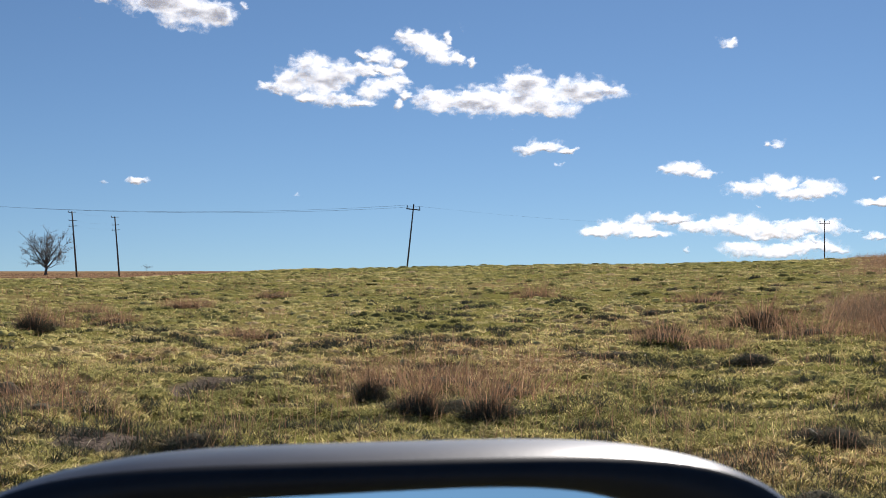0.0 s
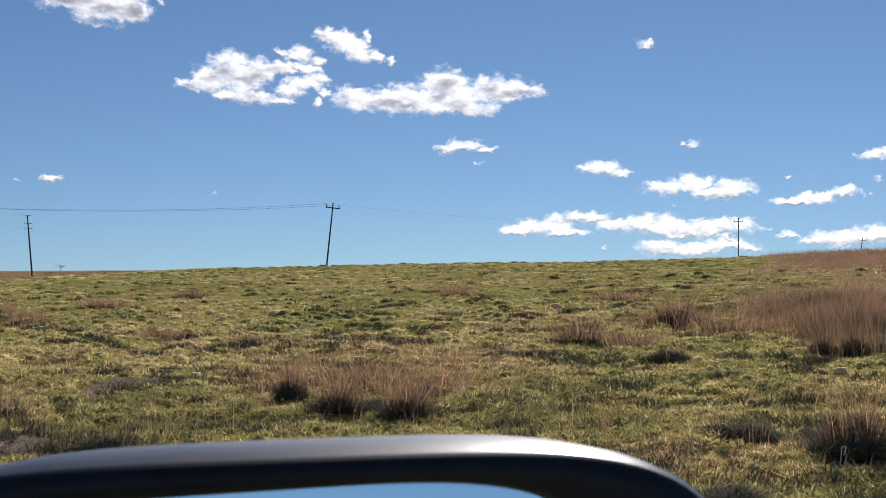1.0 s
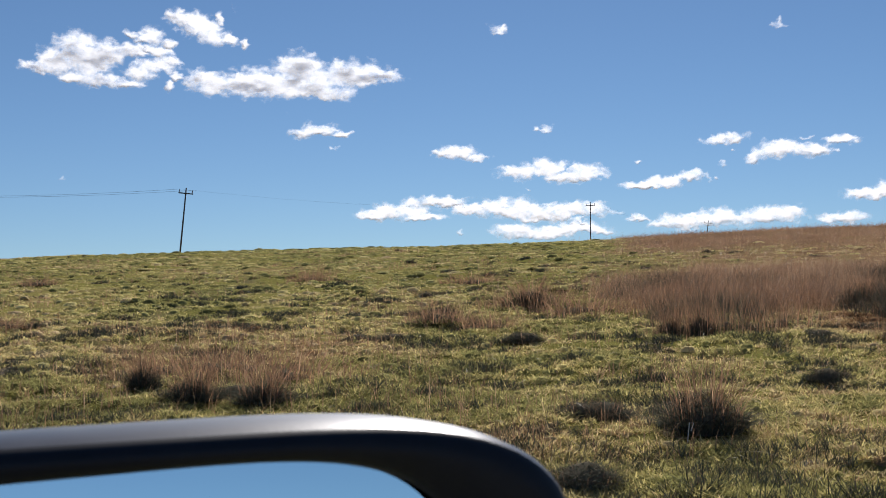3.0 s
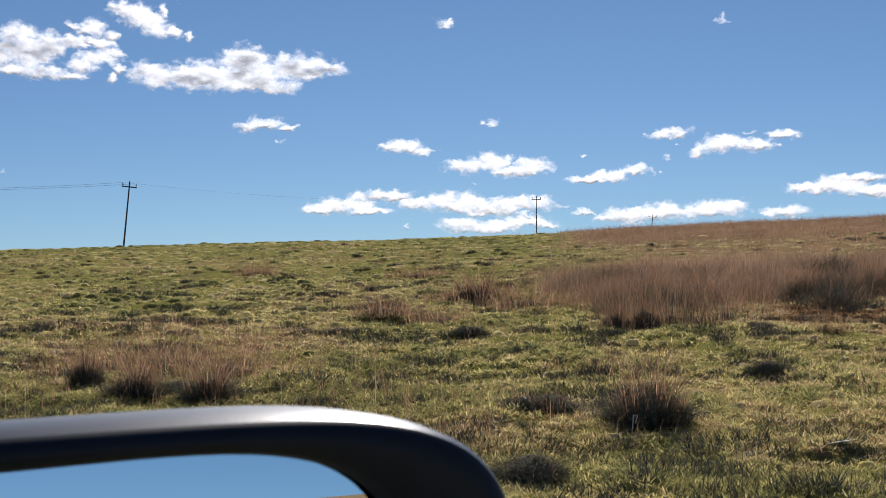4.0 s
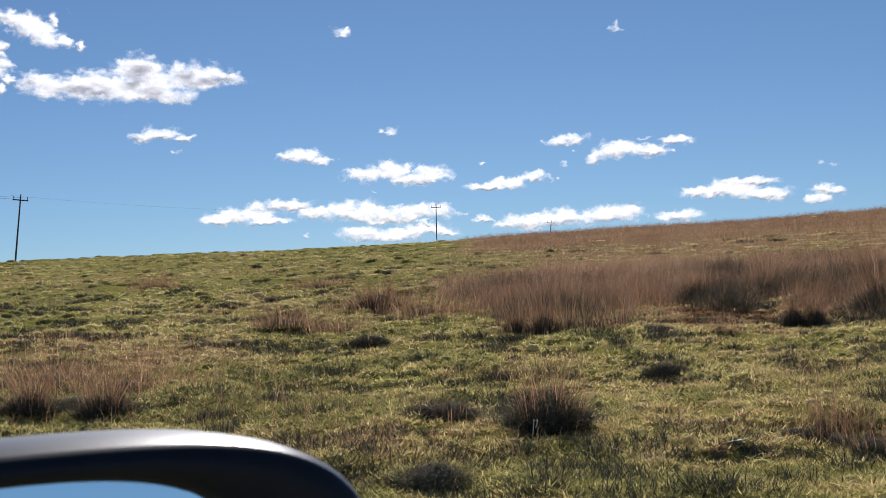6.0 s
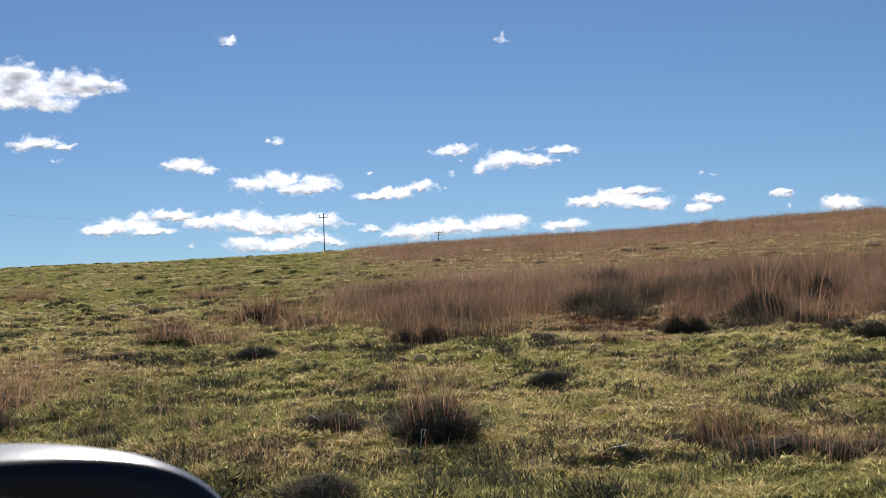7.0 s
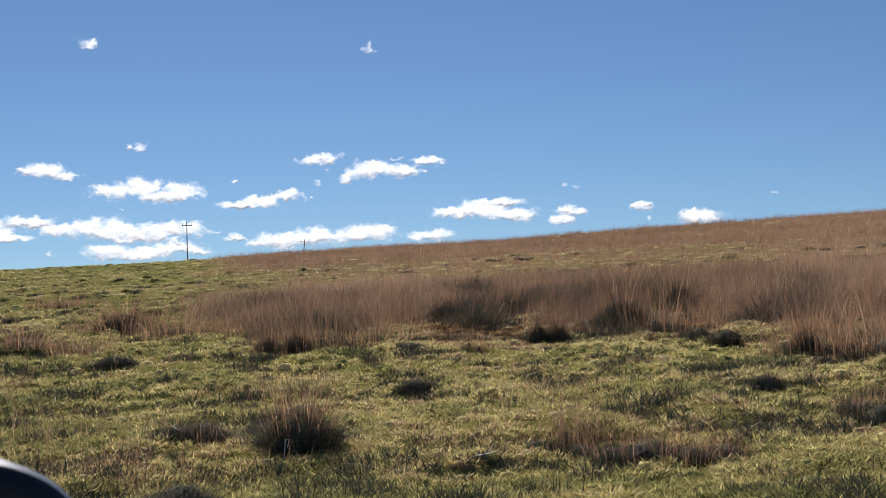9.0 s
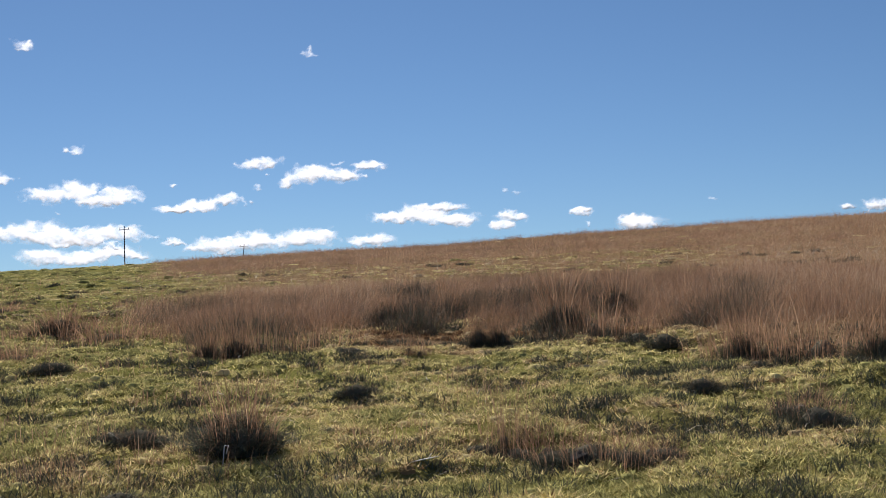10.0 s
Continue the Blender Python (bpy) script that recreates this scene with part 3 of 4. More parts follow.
# ---------------------------------------------------------------- tussocks
def tussock(seed, leaves, stalks, leaf_h, stalk_h, spread, thick=0.006, heart_r=0.34):
    """A grass tussock of radius 0.5 m: a dark leafy base and dry flower stalks."""
    rng = np.random.default_rng(seed)
    root = new("grass_tussock")

    def tuft(name, k, rad, hh, w, lean, mat, lo, hi, segs):
        rr, aa = rad * rng.uniform(0, 1, k) ** 0.62, rng.uniform(0, 2 * np.pi, k)
        lump = 0.7 + 0.5 * vnoise(3 * np.cos(aa) * rr * 4 + 9, 3 * np.sin(aa) * rr * 4 + 9, seed)
        px, py = rr * np.cos(aa), rr * np.sin(aa)
        hgt = hh * rng.uniform(0.40, 1.15, k) * (1.05 - 0.55 * (rr / max(rad, 0.01)) ** 2) * lump
        v, t, a = blades(rng, px, py, np.full(k, -0.03), hgt, w * rng.uniform(0.6, 1.4, k), lean * rng.uniform(0.3, 1.2, k),
                         np.clip(rng.uniform(lo, hi, k), 0, 1), segs, aa + rng.normal(0, 0.5, k))
        ob = new(name, array_mesh(name, v, t, mat, [("dry", a)]))
        ob.parent = root
        return ob

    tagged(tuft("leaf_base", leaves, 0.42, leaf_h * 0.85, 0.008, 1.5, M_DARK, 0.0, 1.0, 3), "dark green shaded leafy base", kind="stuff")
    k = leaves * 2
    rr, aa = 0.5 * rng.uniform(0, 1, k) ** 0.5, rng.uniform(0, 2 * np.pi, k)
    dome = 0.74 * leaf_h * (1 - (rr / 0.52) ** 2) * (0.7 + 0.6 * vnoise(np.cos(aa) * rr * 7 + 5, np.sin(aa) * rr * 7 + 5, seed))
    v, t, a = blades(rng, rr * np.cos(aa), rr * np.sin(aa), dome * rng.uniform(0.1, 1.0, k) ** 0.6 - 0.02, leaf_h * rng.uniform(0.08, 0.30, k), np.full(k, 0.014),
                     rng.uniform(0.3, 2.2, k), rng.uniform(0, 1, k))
    # matted heart: a solid core added so that the camera side falls dark
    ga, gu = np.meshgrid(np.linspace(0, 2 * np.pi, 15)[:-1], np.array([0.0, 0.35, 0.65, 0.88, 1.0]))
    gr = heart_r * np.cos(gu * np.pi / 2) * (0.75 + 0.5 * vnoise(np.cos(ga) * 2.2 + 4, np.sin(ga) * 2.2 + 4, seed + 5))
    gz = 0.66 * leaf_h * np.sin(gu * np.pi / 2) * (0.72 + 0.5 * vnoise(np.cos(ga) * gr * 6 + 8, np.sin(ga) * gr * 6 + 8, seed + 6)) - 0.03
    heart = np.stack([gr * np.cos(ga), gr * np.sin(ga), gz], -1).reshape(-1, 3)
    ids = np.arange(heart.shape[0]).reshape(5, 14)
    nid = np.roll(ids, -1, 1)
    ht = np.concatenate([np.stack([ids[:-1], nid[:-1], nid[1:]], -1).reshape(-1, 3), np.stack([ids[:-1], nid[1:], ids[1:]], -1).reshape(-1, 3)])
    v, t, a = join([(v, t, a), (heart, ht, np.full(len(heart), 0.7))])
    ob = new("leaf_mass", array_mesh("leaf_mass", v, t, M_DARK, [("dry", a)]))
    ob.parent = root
    tagged(ob, "dense dark matted leaves over an added solid core", kind="stuff")
    if stalks:
        tagged(tuft("stalk_tuft", stalks, spread, stalk_h, thick, 0.34, M_TALL, 0.1, 0.9, 3), "dry brown flower stalks", kind="stuff")
    return root


LOW = [tussock(100 + i, 800, 50, 0.5, 0.8, 0.45) for i in range(3)]
TALL = [tussock(110 + i, 800, 230, 0.82, 1.75, 0.40, 0.008) for i in range(3)]
BROWN = [tussock(120 + i, 130, 240, 0.35, 1.0, 0.9, heart_r=0.12) for i in range(2)]
FAR = [tussock(130 + i, 240, 420, 0.40, 1.0, 0.75, 0.008, heart_r=0.22) for i in range(3)]
KINDS = {"low": (LOW, "low dark green grass tussock in the grazed turf"),
         "tall": (TALL, "dark leafy tussock with tall dry brown stalks"),
         "far": (FAR, "clump of dry pinkish-brown grass with dark shaded foot"),
         "brown": (BROWN, "clump of upright dry brown grass stalks")}
used = set()


def plant(kind, az, r, radius, height):
    """A tussock on the ground; the first of each form is the form itself."""
    forms, label = KINDS[kind]
    rnd = random.Random(round(az * 100 + r * 7))
    form = forms[rnd.randrange(len(forms))]
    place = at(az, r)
    wide = 2 * radius * (0.78 if kind in ("low", "tall") else 0.8)
    m = Matrix.LocRotScale(place, Euler((0, 0, rnd.uniform(0, 6.28))), (wide, wide, height))
    if form.name in used:
        ob = copy_thing(form, m)
    else:
        used.add(form.name)
        ob = form
        ob.matrix_basis = Matrix()
    placed.append((ob, m))
    tagged(ob, label, "grass", "tussocks on the veld")


placed = []
for row in (("tall", 22.0, 10.4, 0.46, 0.46), ("brown", 22.0, 10.6, 0.15, 0.62), ("tall", -3.3, 14.6, 0.26, 0.40), ("tall", -1.1, 13.3, 0.36, 0.38), ("low", 0.8, 13.5, 0.36, 0.36), ("tall", 2.1, 12.9, 0.38, 0.36),
            ("brown", -2.6, 16.0, 0.6, 0.45), ("brown", -0.4, 16.2, 0.8, 0.48), ("brown", 1.4, 15.6, 0.8, 0.48), ("brown", 3.0, 15.2, 0.7, 0.42),
            ("low", 6.4, 19.6, 0.42, 0.40), ("low", 7.9, 19.9, 0.40, 0.30), ("low", 13.9, 18.9, 0.38, 0.42), ("low", 9.5, 32.0, 0.40, 0.45)):
    plant(*row)
for row in (("tall", 14.3, 27.2, 0.6, 0.55), ("tall", -18.1, 29.6, 0.5, 0.6), ("far", -17.6, 30.6, 0.6, 0.7), ("far", 4.2, 45.5, 0.7, 0.75), ("low", 16.6, 8.3, 0.34, 0.38),
            ("low", 17.4, 11.2, 0.36, 0.35), ("low", 16.4, 11.4, 0.28, 0.28), ("tall", 20.6, 18.6, 0.30, 0.5), ("tall", 21.9, 18.5, 0.34, 0.55), ("brown", 21.3, 18.8, 0.5, 0.75), ("brown", 23.0, 19.8, 0.5, 0.8),
            ("low", 26.9, 18.6, 0.36, 0.28), ("brown", 25.4, 20.2, 0.6, 0.8), ("brown", 29.7, 18.4, 0.16, 0.45), ("tall", 31.6, 24.2, 0.45, 0.75), ("tall", 28.7, 23.8, 0.45, 0.7), ("tall", 36.7, 20.8, 0.62, 0.85)):
    plant(*row)
for row in (("low", 40.2, 18.3, 0.42, 0.55), ("low", 41.4, 18.2, 0.40, 0.50), ("tall", 39.2, 24.9, 0.50, 0.8), ("brown", 38.2, 20.2, 0.6, 0.9), ("brown", 44.8, 16.8, 0.6, 0.75), ("brown", 46.4, 16.4, 0.7, 0.85), ("brown", 48.2, 16.6, 0.8, 0.9), ("tall", 44.7, 16.2, 0.32, 0.5), ("tall", 50.4, 15.7, 0.35, 0.55),
            ("low", 33.0, 9.6, 0.26, 0.26), ("low", 34.8, 9.4, 0.30, 0.24), ("low", 36.4, 9.2, 0.26, 0.28), ("low", 37.9, 9.3, 0.34, 0.34), ("low", 39.6, 9.2, 0.24, 0.24), ("low", 41.4, 9.3, 0.26, 0.24), ("brown", 34.0, 9.9, 0.24, 0.62), ("brown", 34.7, 10.1, 0.16, 0.50), ("brown", 36.0, 9.4, 0.30, 0.40), ("brown", 38.6, 9.3, 0.34, 0.36), ("brown", 40.6, 9.4, 0.28, 0.30), ("low", 46.7, 11.4, 0.26, 0.30), ("brown", 47.2, 11.6, 0.3, 0.4), ("low", 45.4, 15.2, 0.24, 0.26), ("brown", 30.2, 18.0, 0.14, 0.3),
            ("tall", 32.9, 18.6, 0.24, 0.50), ("low", 32.6, 15.4, 0.22, 0.26), ("low", 37.8, 15.4, 0.22, 0.16), ("low", 27.4, 13.6, 0.32, 0.35)):
    plant(*row)
for row in (("low", 48.0, 10.8, 0.34, 0.5), ("low", -11.3, 11.2, 0.32, 0.36), ("brown", -17.8, 14.4, 0.6, 0.42), ("brown", -16.2, 15.6, 0.6, 0.42),
            ("brown", -19.2, 16.5, 0.7, 0.5), ("far", -15.9, 38.0, 0.6, 0.6), ("far", -11.2, 41.0, 0.6, 0.5), ("far", -12.0, 42.0, 0.5, 0.45), ("far", -7.7, 50.5, 0.8, 0.45),
            ("tall", 33.8, 18.6, 0.26, 0.50), ("low", 43.0, 13.2, 0.30, 0.36), ("far", 10.0, 24.0, 0.5, 0.4), ("far", 12.5, 21.5, 0.5, 0.4),
            ("far", 14.3, 27.6, 0.9, 0.6), ("far", 16.6, 24.5, 0.8, 0.6), ("far", -14.6, 33.0, 0.5, 0.5), ("far", -9.0, 26.0, 0.5, 0.35), ("far", 11.6, 40.0, 0.9, 0.5)):
    plant(*row)
# small tufts along the crest
for az, radius, height in ((-6.43, 0.25, 0.34), (-5.72, 0.36, 0.26), (-3.97, 0.42, 0.20), (1.48, 0.26, 0.24), (-12.06, 0.16, 0.35), (-11.46, 0.22, 0.45), (9.35, 0.34, 0.26), (3.72, 0.28, 0.22), (6.6, 0.22, 0.20), (11.4, 0.3, 0.2)):
    plant("low", az, 109.0, radius, height)
for ob, m in placed:
    ob.matrix_basis = m

# thin upright stems standing in the turf
rng = np.random.default_rng(14)
x, y, r = scatter(rng, 130000, 7.5, 95, 1.45)
az = np.degrees(np.arctan2(x, y))
patch = np.exp(-((az - 1.0) / 5.0) ** 2 - ((r - 16.5) / 3.2) ** 2) + 0.9 * np.exp(-((az + 17.5) / 4) ** 2 - ((r - 15) / 3) ** 2)
patch = patch + 0.6 * np.exp(-((az - 11) / 5) ** 2 - ((r - 23) / 5) ** 2) + 0.5 * np.exp(-((az - 33.5) / 1.5) ** 2 - ((r - 10.8) / 0.8) ** 2)
patch = patch + 0.8 * step(0.50, 0.66, fbm(x / 3.2, y / 3.2, 91, 3)) * step(0.35, 0.6, fbm(x / 0.6, y / 0.6, 92, 2))
keep = rng.uniform(0, 1, len(x)) < 0.05 + 0.70 * np.clip(patch, 0, 1)
x, y, r, patch = x[keep], y[keep], r[keep], np.clip(patch[keep], 0, 1)
v, t, a = blades(rng, x, y, ground_z(x, y) - 0.01, rng.uniform(0.06, 0.20, len(x)) + rng.uniform(0.0, 0.28, len(x)) * patch, 0.0042 * np.maximum(1, r / 11),
                 rng.uniform(0.0, 0.7, len(x)), rng.uniform(0.0, 1, len(x)), 2)
tagged(new("weed_stems", array_mesh("weed_stems", v, t, M_TALL, [("dry", a)])), "thin upright dry weed stems in the turf", "weeds", kind="stuff")

# pale straws lying about
x, y, r = scatter(rng, 1500, 7.5, 70, 1.4)
v, t, a = blades(rng, x, y, ground_z(x, y) + rng.uniform(0.02, 0.14, len(x)), rng.uniform(0.04, 0.12, len(x)), 0.007 * np.maximum(1, r / 14),
                 rng.uniform(1.5, 5.0, len(x)), rng.uniform(0, 1, len(x)), 2)
x, y, r = scatter(rng, 5000, 15, 60, 1.3, 14.0, 56.0)
ok = rng.uniform(0, 1, len(x)) < tallness(x, y) * 0.6
x, y, r = x[ok], y[ok], r[ok]
v2, t2, a2 = blades(rng, x, y, ground_z(x, y), rng.uniform(0.25, 0.75, len(x)), 0.0045 * np.maximum(1, r / 18), rng.uniform(0.5, 2.4, len(x)), rng.uniform(0, 1, len(x)), 4)
v, t, a = join([(v, t, a), (v2, t2, a2)])
tagged(new("pale_straws", array_mesh("pale_straws", v, t, M_STRAW, [("dry", a)])), "pale bleached straws lying bent in the grass", "grass", kind="stuff")


# ---------------------------------------------------------------- power line
def utility_pole(az, r, top_el, lean_right, arms, label, thick=0.13):
    """A wooden pole whose top shows at an elevation; arms: (metres below the top, half length, insulators)."""
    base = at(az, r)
    height = EYE + r * math.tan(radians(top_el)) - base.z
    root = new("utility_pole")
    bm = bmesh.new()
    tube(bm, [(0, 0, -0.6), (0, 0, height * 0.5), (0, 0, height)], [thick, thick * 0.85, thick * 0.68], 10)
    part("pole", bm, M_POLE, root, "weathered dark wooden pole", True)
    tips = []
    for down, half, pins in arms:
        bm = bmesh.new()
        box(bm, 0, 0.11, height - down, 2 * half, 0.10, 0.16 if half > 0.9 else 0.07)
        bmesh.ops.bevel(bm, geom=bm.edges[:], offset=0.01, segments=1, affect="EDGES")
        part("crossarm", bm, M_POLE, root)
        for px in pins:
            bm = bmesh.new()
            k = 1.0 if half > 0.9 else 0.45
            for z0, z1, r0, r1 in ((0, 0.10 * k, 0.035, 0.035), (0.10 * k, 0.20 * k, 0.095 * k, 0.075 * k), (0.22 * k, 0.32 * k, 0.085 * k, 0.06 * k), (0.34 * k, 0.44 * k, 0.07 * k, 0.035 * k)):
                tube(bm, [(px, 0.11, height - down + 0.08 + z0), (px, 0.11, height - down + 0.08 + z1)], [r0, r1], 8)
            part("insulator", bm, M_STEEL, root, "dark ribbed insulator")
            tips.append((px, 0.11, height - down + 0.08 + 0.44 * k))
    root.matrix_basis = Matrix.Translation(base) @ pose(0, 0, 0, 0, lean_right, -az)
    tagged(root, label, "utility pole", "poles of the power line")
    return [root.matrix_basis @ Vector(q) for q in tips]


T_ARM = ((0.75, 1.0, (-0.88, 0.88)),)
SIDE_ARMS = ((0.12, 0.52, (-0.46,)), (1.25, 0.52, (-0.46,)), (2.0, 0.58, (-0.5,)))
tip_a = utility_pole(-23.5, 172, 3.05, 1.0, T_ARM, "dark wooden power pole with one crossarm standing on the veld")
tip_b = utility_pole(-1.7, 176, 3.08, 6.0, T_ARM, "leaning dark wooden power pole with one crossarm behind the crest")
tip_c = utility_pole(16.98, 262, 2.25, 0.5, T_ARM, "upright wooden power pole with one crossarm behind the crest")
tip_d = utility_pole(22.0, 440, 1.34, 6.0, ((0.9, 1.5, (-1.3, 1.3)),), "distant leaning wooden power pole with a crossarm", 0.18)
tip_e = utility_pole(-16.34, 178, 2.62, -4.4, SIDE_ARMS, "leaning wooden pole with three short side arms in the brown field")
tip_f = utility_pole(-14.53, 190, 2.42, -4.4, SIDE_ARMS, "leaning wooden pole with three short side arms in the brown field")


def wire(a, b, sag, rad, label):
    bm = bmesh.new()
    pts = [a.lerp(b, s) - Vector((0, 0, 4 * sag * s * (1 - s))) for s in (i / 24 for i in range(25))]
    tube(bm, pts, [rad] * 25, 5)
    tagged(part("power_line", bm, M_WIRE), label, "power line", "wires of the power line")


for a, b, sag, rad in ((tip_a, tip_b, 1.2, 0.013), (tip_b, tip_c, 1.6, 0.004), (tip_c, tip_d, 2.0, 0.004)):
    for q0, q1 in zip(a, b):
        wire(q0, q1, sag, rad, "thin grey overhead wire sagging between wooden poles")
for q0, q1 in zip(tip_e, tip_f):
    wire(q0, q1, 0.3, 0.004, "thin grey overhead wire between two side-arm poles")


# ---------------------------------------------------------------- trees
def bare_tree(az, r, height, width, seed, label, limbs=34, foot=0.12):
    """A round leafless tree: a short trunk, limbs that fan out into a dome, side branches and fine twigs."""
    rnd = random.Random(seed)
    root = new("tree")
    half = width / 2
    bm = bmesh.new()
    fork = height * foot
    tube(bm, [(0, 0, -0.3), (0.02 * height, 0, fork), (0.03 * height, 0, fork * 2.2)], [0.032 * height, 0.024 * height, 0.018 * height], 8)
    part("trunk", bm, M_BARK, root, "short grey trunk", True)
    bm, twigs = bmesh.new(), []
    for i in range(limbs):
        a, e = i * 2.39996 + rnd.uniform(-0.3, 0.3), radians(rnd.uniform(12, 88) if i % 4 else rnd.uniform(4, 35))
        k = rnd.uniform(0.78, 1.0)
        out = half * k * math.cos(e) ** 0.62 * (0.72 + 0.28 * math.sin(e * 1.3 + 0.6))
        tip = Vector((out * math.cos(a), out * math.sin(a), fork * 1.4 + (height - fork * 1.4) * k * math.sin(e) ** 0.85))
        start = Vector((0.02 * height, 0, fork * rnd.uniform(0.9, 2.1)))
        bow = start.lerp(tip, 0.5) + Vector((0, 0, -0.05 * height + 0.10 * height * math.cos(e)))
        pts = [(1 - q) ** 2 * start + 2 * q * (1 - q) * bow + q * q * tip + Vector((rnd.uniform(-1, 1), rnd.uniform(-1, 1), rnd.uniform(-1, 1))) * 0.02 * height * (0 < q < 1)
               for q in (j / 6 for j in range(7))]
        tube(bm, pts, [0.0085 * height * (1 - 0.14 * j) for j in range(7)], 5, False)
        for j in range(7):
            base = pts[rnd.randint(2, 5)]
            way = (tip - start).normalized() * 0.6 + Vector((rnd.uniform(-1, 1), rnd.uniform(-1, 1), rnd.uniform(-0.5, 1)))
            end = base + way.normalized() * rnd.uniform(0.10, 0.24) * height
            end.z = min(max(end.z, fork), height)
            mid = base.lerp(end, 0.5) + Vector((0, 0, 0.015 * height))
            tube(bm, [base, mid, end], [0.0032 * height, 0.0024 * height, 0.0012 * height], 4, False)
            twigs += [base.lerp(end, q) for q in (0.4, 0.6, 0.8, 1.0)]
    part("branch_work", bm, M_BARK, root, "bare fanned limbs and branches")
    g = np.random.default_rng(seed)
    base = np.repeat(np.array([q[:] for q in twigs]), 9, axis=0)
    k = len(base)
    v, t, a = blades(g, base[:, 0], base[:, 1], base[:, 2], g.uniform(0.02, 0.080, k) * height, np.full(k, 0.0026 * height), g.uniform(0.2, 1.6, k), g.uniform(0, 1, k))
    ob = new("crown", array_mesh("crown", v, t, M_TWIG, [("dry", a)]))
    ob.parent = root
    tagged(ob, "sparse crown of fine bare twigs", kind="stuff")
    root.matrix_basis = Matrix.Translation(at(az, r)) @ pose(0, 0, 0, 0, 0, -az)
    tagged(root, label, "tree")


bare_tree(-17.67, 260, 9.8, 11.6, 4, "round nearly leafless tree alone on the brown plain")
bare_tree(-13.35, 420, 2.2, 5.0, 9, "small flat-topped bush far off on the plain", 14, 0.3)


# ---------------------------------------------------------------- clouds
PX = 1 / 2210.0
CLOUD_FAR = 3200.0


def cloud(az, el, lobes, body):
    """A cumulus sheet facing the camera, from lobes (right, up, half width, half height) in view pixels, each a 2210th
    of its distance, with frayed edges.
    """
    x0, x1 = min(q[0] - 1.6 * q[2] for q in lobes) - 6, max(q[0] + 1.6 * q[2] for q in lobes) + 6
    y0, y1 = min(q[1] - 1.7 * q[3] for q in lobes) - 5, max(q[1] + 1.7 * q[3] for q in lobes) + 5
    gx, gy = np.meshgrid(np.arange(x0, x1, 1.7), np.arange(y0, y1, 1.7))
    seed = int(az * 53 + el * 811) % 9973
    wx = gx + 22 * (fbm(gx / 30, gy / 22, seed + 1, 5) - 0.5)
    wy = gy + 16 * (fbm(gx / 30, gy / 22, seed + 2, 5) - 0.5)
    wx = wx + 10 * (fbm(gx / 9, gy / 7, seed + 4, 3) - 0.5)
    wy = wy + 9 * (fbm(gx / 9, gy / 7, seed + 5, 3) - 0.5)
    d = np.full(gx.shape, -9.0)
    total, low = np.zeros(gx.shape), np.zeros(gx.shape)
    for cx, cy, hw, hh in lobes:
        e = 1 - (np.abs((wx - cx) / (1.08 * hw)) ** 2 + np.abs((wy - cy) / (hh * np.where(wy < cy, 1.0, 1.15))) ** 2)
        d = np.maximum(d, e)
        total += np.clip(e, 0, 1)
        low += np.exp(3.0 * np.maximum(e - 0.25 * (wy - cy) / hh, -2))
    # thin veils trail from the solid lobes
    veil = 0.95 * (fbm(wx / 15 + 0.3 * wy / 9, wy / 8, seed, 5) - 0.5) + 0.35 * (fbm(gx / 34, gy / 20, seed + 7, 2) - 0.5)
    thick = np.maximum(d, -1.2) * 0.5 + 0.16 * np.minimum(total, 3) + veil + 0.10 - 1.0 * (1 - body)
    low = np.clip(np.log(low + 1e-6) / 3.0, 0, 1.3)
    # mask that paints the grey shade of the middle, none at the rims
    core = low * step(11, 24, max(q[3] for q in lobes) * np.ones(gx.shape)) * (0.25 + 1.3 * fbm(gx / 30, gy / 13, seed + 9, 3)) * step(0.15, 0.60, thick)
    ny, nx = gx.shape
    inside = thick > -0.42
    s = PX * CLOUD_FAR
    # hollow towards the camera, so that upper rims come out brighter than lower ones
    depth = 9 * low + 5 * fbm(gx / 34, gy / 24, seed + 3, 2)
    verts = np.stack([gx * s, depth, gy * s], -1).reshape(-1, 3)
    ids = np.arange(nx * ny).reshape(ny, nx)
    quad = np.stack([ids[:-1, :-1], ids[:-1, 1:], ids[1:, 1:], ids[1:, :-1]], -1).reshape(-1, 4)
    ok = inside.ravel()[quad].any(1)
    quad = quad[ok]
    used_ids, inv = np.unique(quad, return_inverse=True)
    me = array_mesh("cloud", verts[used_ids], None, M_CLOUD, [("thick", thick.ravel()[used_ids]), ("core", core.ravel()[used_ids])], quads=inv.reshape(quad.shape), smooth=True)
    ob = new("cloud", me)
    a, e = radians(az), radians(el)
    way = Vector((math.sin(a) * math.cos(e), math.cos(a) * math.cos(e), math.sin(e)))
    ob.matrix_basis = Matrix.Translation(Vector((0, 0, EYE)) + way * CLOUD_FAR) @ pose(0, 0, 0, el, 0, -az)
    size = max(q[2] for q in lobes) * len(lobes)
    tagged(ob, "large white cumulus cloud with grey middle in blue sky" if size > 150 else
           "small white fair-weather cloud in blue sky" if size > 28 else "faint wisp of white cloud in blue sky", "cloud", "fair-weather clouds")


